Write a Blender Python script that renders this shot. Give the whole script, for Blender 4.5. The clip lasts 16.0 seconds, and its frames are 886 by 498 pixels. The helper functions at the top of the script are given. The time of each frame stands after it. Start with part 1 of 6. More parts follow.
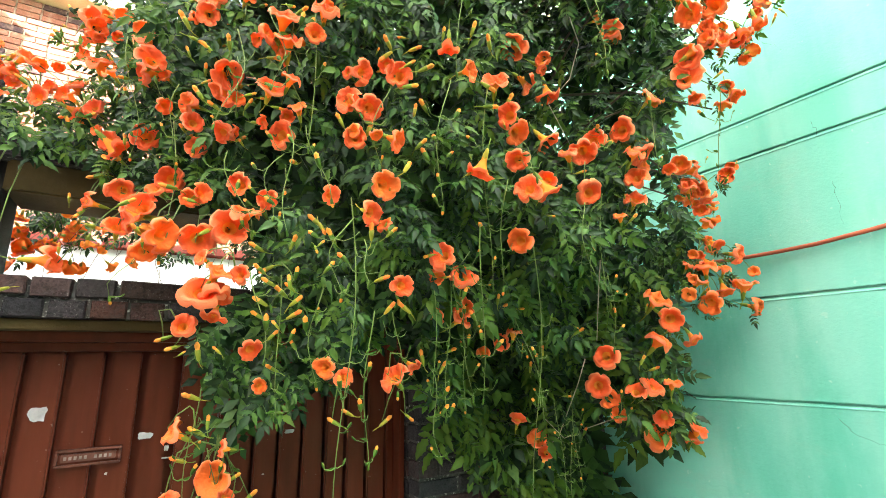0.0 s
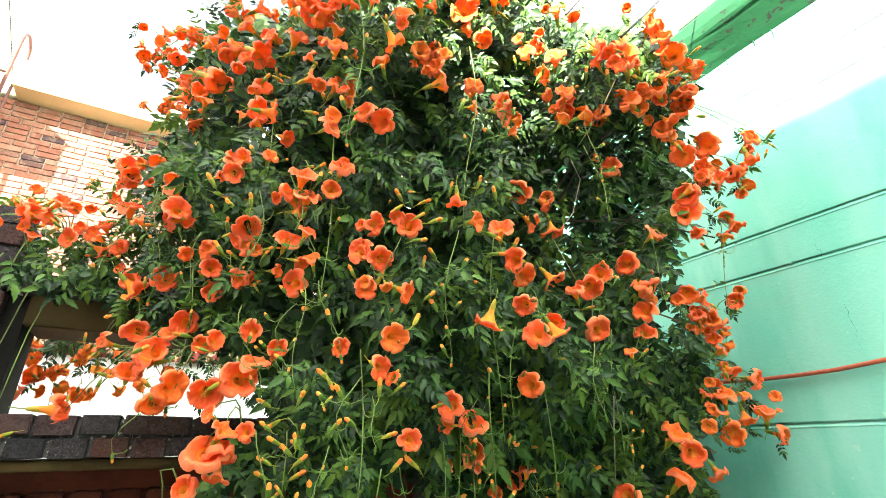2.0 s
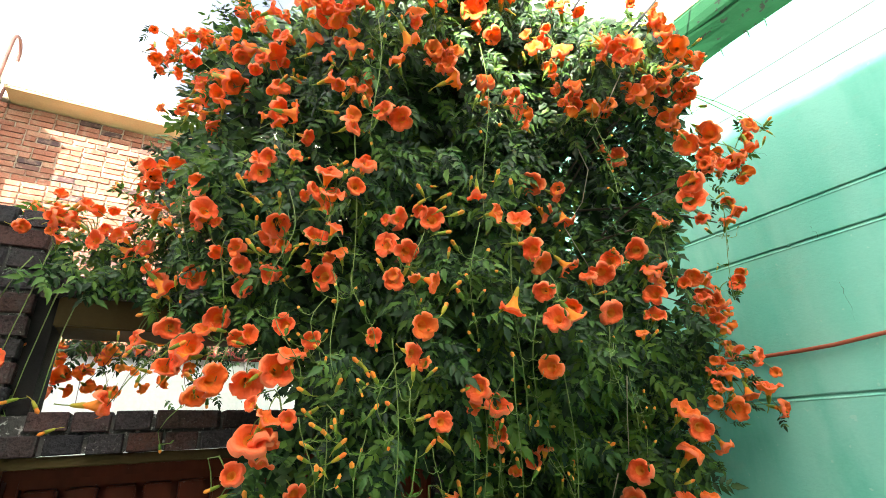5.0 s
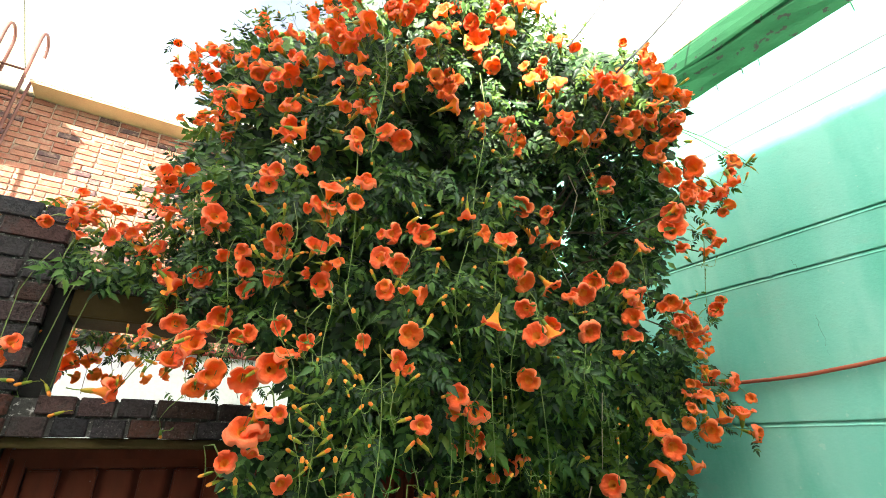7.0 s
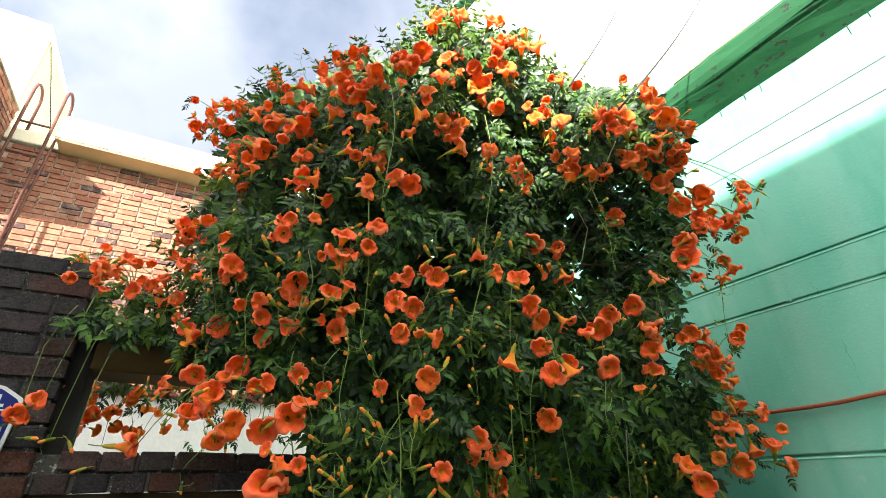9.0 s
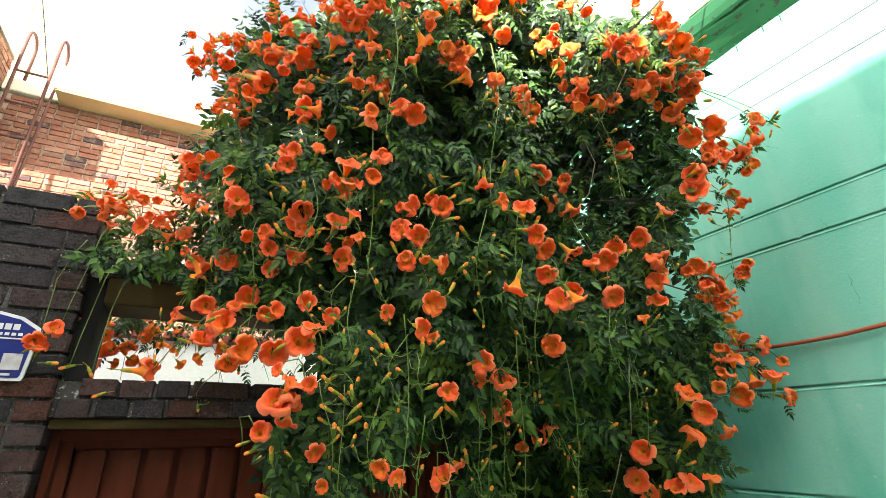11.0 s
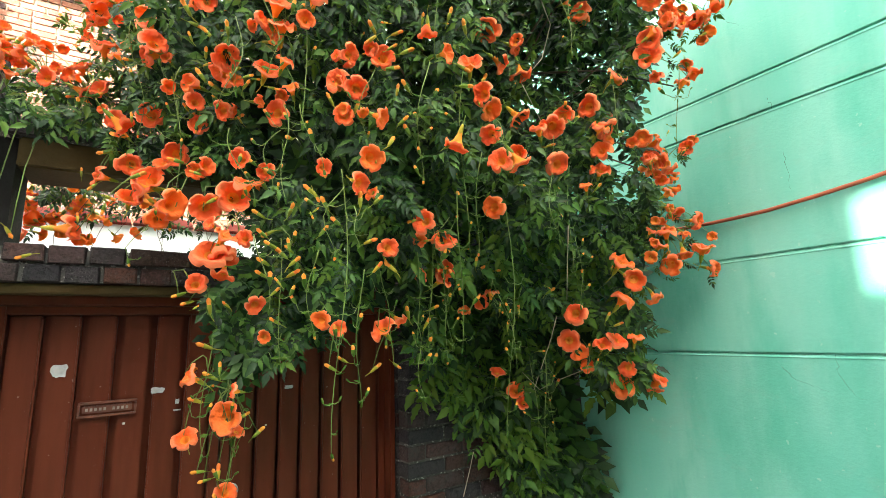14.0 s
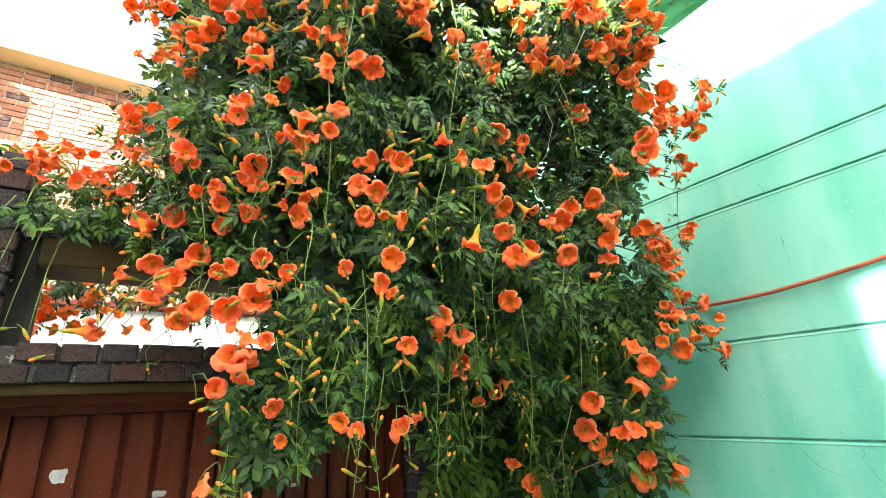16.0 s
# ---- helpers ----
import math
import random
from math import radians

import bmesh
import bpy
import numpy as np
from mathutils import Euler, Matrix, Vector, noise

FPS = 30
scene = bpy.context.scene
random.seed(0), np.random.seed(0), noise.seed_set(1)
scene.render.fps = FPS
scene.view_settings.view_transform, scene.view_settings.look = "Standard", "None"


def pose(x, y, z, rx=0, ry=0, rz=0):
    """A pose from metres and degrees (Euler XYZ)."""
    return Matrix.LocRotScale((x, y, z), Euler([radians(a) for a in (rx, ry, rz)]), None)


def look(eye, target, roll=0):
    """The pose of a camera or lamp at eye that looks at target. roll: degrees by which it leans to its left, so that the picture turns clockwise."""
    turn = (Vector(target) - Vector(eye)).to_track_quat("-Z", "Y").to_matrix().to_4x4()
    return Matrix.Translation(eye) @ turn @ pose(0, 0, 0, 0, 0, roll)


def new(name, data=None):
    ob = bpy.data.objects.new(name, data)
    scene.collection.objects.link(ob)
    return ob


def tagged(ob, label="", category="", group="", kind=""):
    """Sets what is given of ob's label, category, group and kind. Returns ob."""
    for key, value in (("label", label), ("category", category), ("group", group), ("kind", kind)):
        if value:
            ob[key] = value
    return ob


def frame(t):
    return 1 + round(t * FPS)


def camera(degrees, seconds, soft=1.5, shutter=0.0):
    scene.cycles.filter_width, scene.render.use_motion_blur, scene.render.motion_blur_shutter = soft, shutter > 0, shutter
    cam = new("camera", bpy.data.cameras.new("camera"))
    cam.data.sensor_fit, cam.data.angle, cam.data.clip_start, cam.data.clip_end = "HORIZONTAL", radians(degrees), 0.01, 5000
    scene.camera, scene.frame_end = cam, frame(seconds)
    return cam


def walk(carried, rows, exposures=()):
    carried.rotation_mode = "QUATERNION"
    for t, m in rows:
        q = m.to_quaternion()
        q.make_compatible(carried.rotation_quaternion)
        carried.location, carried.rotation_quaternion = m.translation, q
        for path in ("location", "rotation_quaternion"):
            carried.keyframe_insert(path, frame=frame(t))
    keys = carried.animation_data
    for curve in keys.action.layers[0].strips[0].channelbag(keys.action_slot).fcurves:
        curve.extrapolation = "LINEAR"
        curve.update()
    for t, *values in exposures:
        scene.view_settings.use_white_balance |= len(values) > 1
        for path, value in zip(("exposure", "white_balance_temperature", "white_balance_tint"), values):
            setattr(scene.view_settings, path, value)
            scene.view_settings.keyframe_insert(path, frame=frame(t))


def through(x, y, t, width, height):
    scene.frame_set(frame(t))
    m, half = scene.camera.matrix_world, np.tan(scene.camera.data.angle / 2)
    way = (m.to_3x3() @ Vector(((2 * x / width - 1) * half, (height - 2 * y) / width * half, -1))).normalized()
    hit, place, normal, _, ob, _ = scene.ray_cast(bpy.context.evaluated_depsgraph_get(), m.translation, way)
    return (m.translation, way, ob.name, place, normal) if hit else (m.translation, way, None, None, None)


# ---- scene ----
cam = camera(87.4, 16.0, soft=0.4)
PATH = [
    (0, (0.075, 0.156, 1.688), (1.093, 1.815, 2.147), -0.9),
    (0.5, (0.071, 0.134, 1.728), (1.071, 1.785, 2.252), -1.2),
    (1, (0.064, 0.117, 1.782), (1.05, 1.741, 2.407), -1.4),
    (1.5, (0.056, 0.108, 1.83), (1.02, 1.713, 2.534), -0.9),
    (2, (0.046, 0.096, 1.848), (0.978, 1.685, 2.628), -0.7),
    (2.5, (0.038, 0.078, 1.862), (0.943, 1.654, 2.697), -0.7),
    (3, (0.048, 0.073, 1.86), (0.964, 1.643, 2.695), -1.2),
    (3.5, (0.05, 0.072, 1.861), (0.961, 1.635, 2.714), -1.8),
    (4, (0.042, 0.08, 1.854), (0.95, 1.653, 2.692), -1.9),
    (4.5, (-0.01, 0.097, 1.845), (0.975, 1.665, 2.601), -2.7),
    (4.7, (-0.041, 0.1, 1.838), (0.931, 1.681, 2.583), -3.0),
    (6.8, (-0.069, -0.01, 1.8), (0.876, 1.573, 2.575), 0.6),
    (7, (-0.064, -0.01, 1.807), (0.878, 1.569, 2.592), 0.6),
    (7.5, (-0.069, -0.024, 1.83), (0.847, 1.532, 2.69), 0.6),
    (8, (-0.08, -0.034, 1.84), (0.793, 1.512, 2.759), 0.1),
    (8.5, (-0.076, -0.034, 1.845), (0.806, 1.488, 2.797), -0.4),
    (9, (-0.076, -0.033, 1.832), (0.792, 1.526, 2.736), -1.1),
    (9.5, (-0.065, -0.012, 1.795), (0.801, 1.586, 2.629), -1.0),
    (10, (-0.063, 0.002, 1.768), (0.771, 1.642, 2.554), 0.2),
    (10.2, (-0.062, 0.005, 1.766), (0.788, 1.65, 2.52), -0.3),
    (12.3, (-0.03, 0.002, 1.699), (0.894, 1.611, 2.445), -1.3),
    (12.5, (-0.021, 0.003, 1.692), (0.943, 1.595, 2.422), -1.8),
    (13, (0.0, 0.013, 1.671), (1.005, 1.611, 2.332), -1.0),
    (13.1, (0.002, 0.014, 1.66), (0.997, 1.635, 2.279), -1.0),
    (13.5, (0.01, 0.033, 1.634), (1.048, 1.694, 2.039), -0.8),
    (14, (0.024, 0.025, 1.625), (1.085, 1.682, 1.983), -1.7),
    (14.5, (0.016, 0.018, 1.634), (0.968, 1.717, 2.09), -2.3),
    (15, (0.004, 0.017, 1.655), (0.95, 1.69, 2.208), -2.0),
    (15.5, (-0.025, 0.02, 1.687), (0.97, 1.653, 2.273), -1.3),
    (16, (-0.051, 0.019, 1.703), (0.997, 1.6, 2.337), -2.8),
]
EXPOSURES = [(0, 3.69), (1, 3.79), (2, 3.48), (3.5, 3.06), (4.5, 2.91), (5.5, 2.96), (7, 2.96), (8, 2.66), (9, 2.33), (10, 2.43), (12.5, 3.11), (13.5, 3.15), (14.5, 3.45), (15, 3.55), (16, 3.49)]
walk(cam, [(t, look(eye, target, roll)) for t, eye, target, roll in PATH], EXPOSURES)

# ---- world and sun ----
SUN_DIR = Vector((0.62, 0.62, -0.50)).normalized()
world = bpy.data.worlds.new("sky")
scene.world = world
world.use_nodes = True
wn, wl = world.node_tree.nodes, world.node_tree.links
bg = wn["Background"]
sky = wn.new("ShaderNodeTexSky")
sky.sky_type = "NISHITA"
sky.sun_disc = False
sky.sun_elevation = math.asin(-SUN_DIR.z)
sky.sun_rotation = math.atan2(-SUN_DIR.x, -SUN_DIR.y)
sky.dust_density = 2.5
tco = wn.new("ShaderNodeTexCoord")
cloud = wn.new("ShaderNodeTexNoise")
cloud.inputs["Scale"].default_value = 2.2
cloud.inputs["Detail"].default_value = 6.0
ramp = wn.new("ShaderNodeValToRGB")
ramp.color_ramp.elements[0].position, ramp.color_ramp.elements[0].color = 0.40, (0.15, 0.15, 0.15, 1)
ramp.color_ramp.elements[1].position, ramp.color_ramp.elements[1].color = 0.64, (0.95, 0.95, 0.95, 1)
# thin cloud, brighter in the wide haze round the sun
dotp = wn.new("ShaderNodeVectorMath")
dotp.operation = "DOT_PRODUCT"
dotp.inputs[1].default_value = -SUN_DIR
haze = wn.new("ShaderNodeMapRange")
haze.interpolation_type = "SMOOTHSTEP"
haze.inputs["From Min"].default_value, haze.inputs["From Max"].default_value = -0.1, 1.0
haze.inputs["To Min"].default_value, haze.inputs["To Max"].default_value = 0.0, 1.0
tint = wn.new("ShaderNodeMix")
tint.data_type = "RGBA"
tint.inputs["A"].default_value = (3.0, 3.25, 3.8, 1)
tint.inputs["B"].default_value = (25.0, 24.2, 22.6, 1)
mixc = wn.new("ShaderNodeMix")
mixc.data_type = "RGBA"
wl.new(tco.outputs["Generated"], cloud.inputs["Vector"])
wl.new(tco.outputs["Generated"], dotp.inputs[0])
wl.new(dotp.outputs["Value"], haze.inputs["Value"])
wl.new(haze.outputs["Result"], tint.inputs["Factor"])
wl.new(cloud.outputs["Fac"], ramp.inputs["Fac"])
wl.new(ramp.outputs["Color"], mixc.inputs["Factor"])
wl.new(sky.outputs["Color"], mixc.inputs["A"])
wl.new(tint.outputs["Result"], mixc.inputs["B"])
wl.new(mixc.outputs["Result"], bg.inputs["Color"])
bg.inputs["Strength"].default_value = 0.060

sun_data = bpy.data.lights.new("sun", "SUN")
sun_data.energy, sun_data.angle, sun_data.color = 5.0, radians(0.6), (1.0, 0.93, 0.82)
sun = new("sun", sun_data)
sun.matrix_world = look((-6, -6, 12), Vector((-6, -6, 12)) + SUN_DIR)

# ---- materials ----


def material(name, rough=0.6, metal=0.0, gloss=0.3):
    m = bpy.data.materials.new(name)
    m.use_nodes = True
    b = m.node_tree.nodes["Principled BSDF"]
    b.inputs["Roughness"].default_value = rough
    b.inputs["Metallic"].default_value = metal
    b.inputs["Specular IOR Level"].default_value = gloss
    return m, m.node_tree.nodes, m.node_tree.links, b


def coords(n, l, scale=(1, 1, 1), kind="Object"):
    t, m = n.new("ShaderNodeTexCoord"), n.new("ShaderNodeMapping")
    m.inputs["Scale"].default_value = scale
    l.new(t.outputs[kind], m.inputs["Vector"])
    return m.outputs["Vector"]


def noise_of(n, l, vec, scale, detail=4.0, rough=0.55):
    t = n.new("ShaderNodeTexNoise")
    t.inputs["Scale"].default_value, t.inputs["Detail"].default_value, t.inputs["Roughness"].default_value = scale, detail, rough
    l.new(vec, t.inputs["Vector"])
    return t.outputs["Fac"]


def ramp_of(n, l, fac, stops, mode="LINEAR"):
    r = n.new("ShaderNodeValToRGB")
    r.color_ramp.interpolation = mode
    e = r.color_ramp.elements
    while len(e) < len(stops):
        e.new(0.5)
    for k, (p, c) in enumerate(stops):
        e[k].position, e[k].color = p, (*c, 1) if len(c) == 3 else c
    l.new(fac, r.inputs["Fac"])
    return r.outputs["Color"]


def mix_of(n, l, fac, a, b, blend="MIX"):
    m = n.new("ShaderNodeMix")
    m.data_type, m.blend_type = "RGBA", blend
    for key, v in (("Factor", fac), ("A", a), ("B", b)):
        if isinstance(v, (int, float)):
            m.inputs[key].default_value = v
        elif isinstance(v, tuple):
            m.inputs[key].default_value = (*v, 1)
        else:
            l.new(v, m.inputs[key])
    return m.outputs["Result"]


def bump_of(n, l, b, height, strength=0.4, distance=0.004):
    k = n.new("ShaderNodeBump")
    k.inputs["Strength"].default_value, k.inputs["Distance"].default_value = strength, distance
    l.new(height, k.inputs["Height"])
    l.new(k.outputs["Normal"], b.inputs["Normal"])


def plain(name, colour, rough=0.6, metal=0.0, vary=0.25, scale=14.0, bump=0.3):
    """One colour with broad and fine unevenness."""
    m, n, l, b = material(name, rough, metal)
    v = coords(n, l)
    big, fine = noise_of(n, l, v, scale * 0.22), noise_of(n, l, v, scale * 6)
    dark = tuple(c * (1 - vary) for c in colour)
    light = tuple(min(1, c * (1 + vary * 0.6)) for c in colour)
    c1 = ramp_of(n, l, big, [(0.3, dark), (0.7, light)])
    c2 = ramp_of(n, l, fine, [(0.3, (0.82, 0.82, 0.82)), (0.7, (1, 1, 1))])
    l.new(mix_of(n, l, 0.6, c1, c2, "MULTIPLY"), b.inputs["Base Color"])
    bump_of(n, l, b, fine, bump, 0.003)
    return m


def brick_material(name, stops, grime, lichen=False):
    m, n, l, b = material(name, 0.8, 0.0, 0.2)
    info = n.new("ShaderNodeObjectInfo")
    geo = n.new("ShaderNodeNewGeometry")
    add = n.new("ShaderNodeMath")
    add.operation = "ADD"
    l.new(info.outputs["Random"], add.inputs[0])
    l.new(geo.outputs["Random Per Island"], add.inputs[1])
    fr = n.new("ShaderNodeMath")
    fr.operation = "FRACT"
    l.new(add.outputs[0], fr.inputs[0])
    base = ramp_of(n, l, fr.outputs[0], stops)
    t = n.new("ShaderNodeNewGeometry")
    v = n.new("ShaderNodeMapping")
    l.new(t.outputs["Position"], v.inputs["Vector"])
    p = v.outputs["Vector"]
    fine, big = noise_of(n, l, p, 120, 5), noise_of(n, l, p, 16, 5, 0.65)
    c = mix_of(n, l, 0.7, base, ramp_of(n, l, fine, [(0.3, (0.55, 0.55, 0.55)), (0.65, (1.1, 1.1, 1.1))]), "MULTIPLY")
    c = mix_of(n, l, ramp_of(n, l, big, [(0.5, (0, 0, 0)), (0.72, (1, 1, 1))]), c, grime)
    c = mix_of(n, l, ramp_of(n, l, noise_of(n, l, p, 30, 6, 0.75), [(0.30, (0.35, 0.35, 0.35)), (0.52, (1, 1, 1))]), (0, 0, 0), c) if lichen else c
    if lichen:
        spots = ramp_of(n, l, noise_of(n, l, p, 170, 4, 0.7), [(0.60, (0, 0, 0)), (0.66, (1, 1, 1))])
        where = ramp_of(n, l, noise_of(n, l, p, 7, 3), [(0.52, (0, 0, 0)), (0.62, (0.75, 0.75, 0.75))])
        c = mix_of(n, l, mix_of(n, l, 1.0, spots, where, "MULTIPLY"), c, (0.20, 0.19, 0.17))
    l.new(c, b.inputs["Base Color"])
    h = n.new("ShaderNodeMath")
    h.operation = "ADD"
    l.new(fine, h.inputs[0])
    l.new(big, h.inputs[1])
    bump_of(n, l, b, h.outputs[0], 0.8, 0.008 if lichen else 0.004)
    return m


MAT = {}
MAT["dark_brick"] = brick_material("dark_brick", [(0.0, (0.026, 0.025, 0.029)), (0.3, (0.042, 0.034, 0.035)), (0.5, (0.052, 0.027, 0.022)), (0.62, (0.092, 0.033, 0.022)), (0.75, (0.040, 0.037, 0.041)), (1.0, (0.064, 0.029, 0.024))], (0.046, 0.042, 0.041), True)
MAT["red_brick"] = brick_material("red_brick", [(0.0, (0.21, 0.070, 0.045)), (0.3, (0.30, 0.125, 0.080)), (0.55, (0.25, 0.090, 0.057)), (0.8, (0.34, 0.165, 0.108)), (0.88, (0.27, 0.115, 0.074)), (0.93, (0.085, 0.044, 0.043)), (1.0, (0.07, 0.038, 0.040))], (0.32, 0.21, 0.15))


def flecked_mortar():
    m, n, l, b = material("mortar", 0.95, 0.0, 0.15)
    geo = n.new("ShaderNodeNewGeometry")
    pos = n.new("ShaderNodeMapping")
    l.new(geo.outputs["Position"], pos.inputs["Vector"])
    v = pos.outputs["Vector"]
    c = ramp_of(n, l, noise_of(n, l, v, 7, 4), [(0.35, (0.035, 0.034, 0.032)), (0.7, (0.11, 0.105, 0.095))])
    c = mix_of(n, l, ramp_of(n, l, noise_of(n, l, v, 75, 5, 0.7), [(0.56, (0, 0, 0)), (0.64, (1, 1, 1))]), c, (0.34, 0.33, 0.30))
    l.new(c, b.inputs["Base Color"])
    bump_of(n, l, b, noise_of(n, l, v, 90, 5), 0.9, 0.006)
    return m


MAT["mortar"] = flecked_mortar()
MAT["gate_worn"] = plain("gate_worn", (0.17, 0.06, 0.04), 0.4, vary=0.5, scale=90, bump=0.3)
MAT["mortar_light"] = plain("mortar_light", (0.42, 0.35, 0.27), 0.95, vary=0.2, scale=30, bump=0.6)
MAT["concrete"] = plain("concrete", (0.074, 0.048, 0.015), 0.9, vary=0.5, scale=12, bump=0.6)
MAT["ground"] = plain("ground", (0.30, 0.29, 0.27), 0.92, vary=0.25, scale=6, bump=0.6)
MAT["white_wall"] = plain("white_wall", (0.80, 0.79, 0.77), 0.85, vary=0.08, scale=8, bump=0.4)
MAT["lane_render"] = plain("lane_render", (0.36, 0.34, 0.31), 0.9, vary=0.15, scale=8, bump=0.4)
MAT["cream"] = plain("cream", (0.80, 0.76, 0.60), 0.8, vary=0.1, scale=6, bump=0.3)
MAT["yellow_cream"] = plain("yellow_cream", (0.62, 0.57, 0.38), 0.8, vary=0.1, scale=6, bump=0.3)
# Mint paled so that the upper wall looks blown out by sun.
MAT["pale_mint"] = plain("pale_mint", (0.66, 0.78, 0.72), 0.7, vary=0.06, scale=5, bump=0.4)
# Near black that stands in for shade inside the slot.
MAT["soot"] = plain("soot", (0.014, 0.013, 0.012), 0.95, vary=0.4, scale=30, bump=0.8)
MAT["worn_lead"] = plain("worn_lead", (0.30, 0.24, 0.22), 0.6, vary=0.5, scale=160)
MAT["tan"] = plain("tan", (0.55, 0.38, 0.20), 0.8, vary=0.15, scale=10, bump=0.3)
MAT["rust"] = plain("rust", (0.12, 0.046, 0.036), 0.7, vary=0.4, scale=40, bump=0.5)
MAT["hose"] = plain("hose", (0.34, 0.085, 0.040), 0.55, vary=0.3, scale=30, bump=0.2)
MAT["joint"] = plain("joint", (0.17, 0.16, 0.17), 0.9, vary=0.3, scale=40)
MAT["crack"] = plain("crack", (0.07, 0.14, 0.11), 0.9, vary=0.3, scale=60)
MAT["cable"] = plain("cable", (0.02, 0.02, 0.022), 0.6)
MAT["tile"] = plain("tile", (0.30, 0.06, 0.045), 0.6, vary=0.3, scale=30)
MAT["silver"] = plain("silver", (0.55, 0.55, 0.55), 0.5, vary=0.3, scale=120)
MAT["blue"] = plain("blue", (0.012, 0.022, 0.17), 0.35, vary=0.08, bump=0.02)
MAT["sign_white"] = plain("sign_white", (0.75, 0.76, 0.78), 0.4, vary=0.06, bump=0.02)


def mint_wall():
    m, n, l, b = material("mint_paint", 0.62)
    v = coords(n, l)
    s = coords(n, l, (0.4, 1.6, 0.35))
    streak, big, fine = noise_of(n, l, s, 2.2, 5, 0.6), noise_of(n, l, v, 1.1, 3), noise_of(n, l, v, 90, 4)
    c = ramp_of(n, l, big, [(0.3, (0.112, 0.44, 0.328)), (0.7, (0.185, 0.51, 0.40))])
    c = mix_of(n, l, ramp_of(n, l, streak, [(0.42, (0, 0, 0)), (0.7, (0.55, 0.55, 0.55))]), c, (0.27, 0.54, 0.44))
    deep = ramp_of(n, l, noise_of(n, l, coords(n, l, (1.0, 1.3, 0.45)), 2.6, 5, 0.62), [(0.50, (0, 0, 0)), (0.70, (0.8, 0.8, 0.8))])
    c = mix_of(n, l, deep, c, (0.078, 0.385, 0.27))
    dust = ramp_of(n, l, noise_of(n, l, coords(n, l, (1.0, 0.8, 1.6)), 3.1, 6, 0.7), [(0.56, (0, 0, 0)), (0.76, (0.4, 0.4, 0.4))])
    c = mix_of(n, l, dust, c, (0.25, 0.40, 0.31))
    pits = ramp_of(n, l, noise_of(n, l, v, 34, 3, 0.5), [(0.715, (0, 0, 0)), (0.735, (0.5, 0.5, 0.5))])
    c = mix_of(n, l, pits, c, (0.33, 0.55, 0.45))
    w = n.new("ShaderNodeTexVoronoi")
    w.feature = "DISTANCE_TO_EDGE"
    w.inputs["Scale"].default_value = 0.9
    wob = n.new("ShaderNodeMix")
    wob.data_type = "RGBA"
    wob.inputs["Factor"].default_value = 0.35
    nt = n.new("ShaderNodeTexNoise")
    nt.inputs["Scale"].default_value, nt.inputs["Detail"].default_value = 5, 6
    l.new(v, nt.inputs["Vector"])
    l.new(v, wob.inputs["A"])
    l.new(nt.outputs["Color"], wob.inputs["B"])
    l.new(wob.outputs["Result"], w.inputs["Vector"])
    crack = ramp_of(n, l, w.outputs["Distance"], [(0.0, (0.93, 0.95, 0.94)), (0.006, (1, 1, 1))])
    gate = ramp_of(n, l, noise_of(n, l, v, 1.7, 2), [(0.52, (0, 0, 0)), (0.6, (1, 1, 1))])
    c = mix_of(n, l, gate, c, mix_of(n, l, 1.0, c, crack, "MULTIPLY"))
    l.new(c, b.inputs["Base Color"])
    lumps = noise_of(n, l, v, 16, 5)
    h = n.new("ShaderNodeMath")
    h.operation = "ADD"
    l.new(lumps, h.inputs[0])
    l.new(fine, h.inputs[1])
    bump_of(n, l, b, h.outputs[0], 0.24, 0.004)
    return m


MAT["mint"] = mint_wall()


def chipped_green():
    m, n, l, b = material("green_paint", 0.5, 0.0, 0.18)
    v = coords(n, l)
    big, chip = noise_of(n, l, v, 5), noise_of(n, l, coords(n, l, (1, 0.7, 1)), 26, 4, 0.6)
    c = ramp_of(n, l, big, [(0.3, (0.007, 0.054, 0.020)), (0.7, (0.011, 0.074, 0.028))])
    c = mix_of(n, l, ramp_of(n, l, chip, [(0.615, (0, 0, 0)), (0.625, (1, 1, 1))]), c, (0.016, 0.022, 0.016))
    l.new(c, b.inputs["Base Color"])
    bump_of(n, l, b, noise_of(n, l, v, 60), 0.3, 0.004)
    return m


MAT["green_paint"] = chipped_green()


def gate_paint():
    m, n, l, b = material("brown_gate_paint", 0.42, 0.0, 0.12)
    v = coords(n, l)
    s = coords(n, l, (6, 6, 0.7))
    c = ramp_of(n, l, noise_of(n, l, s, 3, 4), [(0.3, (0.080, 0.0170, 0.008)), (0.7, (0.125, 0.029, 0.014))])
    spots = noise_of(n, l, v, 70, 2, 0.4)
    c = mix_of(n, l, ramp_of(n, l, spots, [(0.76, (0, 0, 0)), (0.79, (0.7, 0.7, 0.7))]), c, (0.28, 0.22, 0.2))
    l.new(c, b.inputs["Base Color"])
    l.new(ramp_of(n, l, noise_of(n, l, v, 9), [(0.3, (0.34, 0.34, 0.34)), (0.7, (0.55, 0.55, 0.55))]), b.inputs["Roughness"])
    bump_of(n, l, b, noise_of(n, l, v, 40, 5), 0.15, 0.003)
    return m


MAT["gate"] = gate_paint()


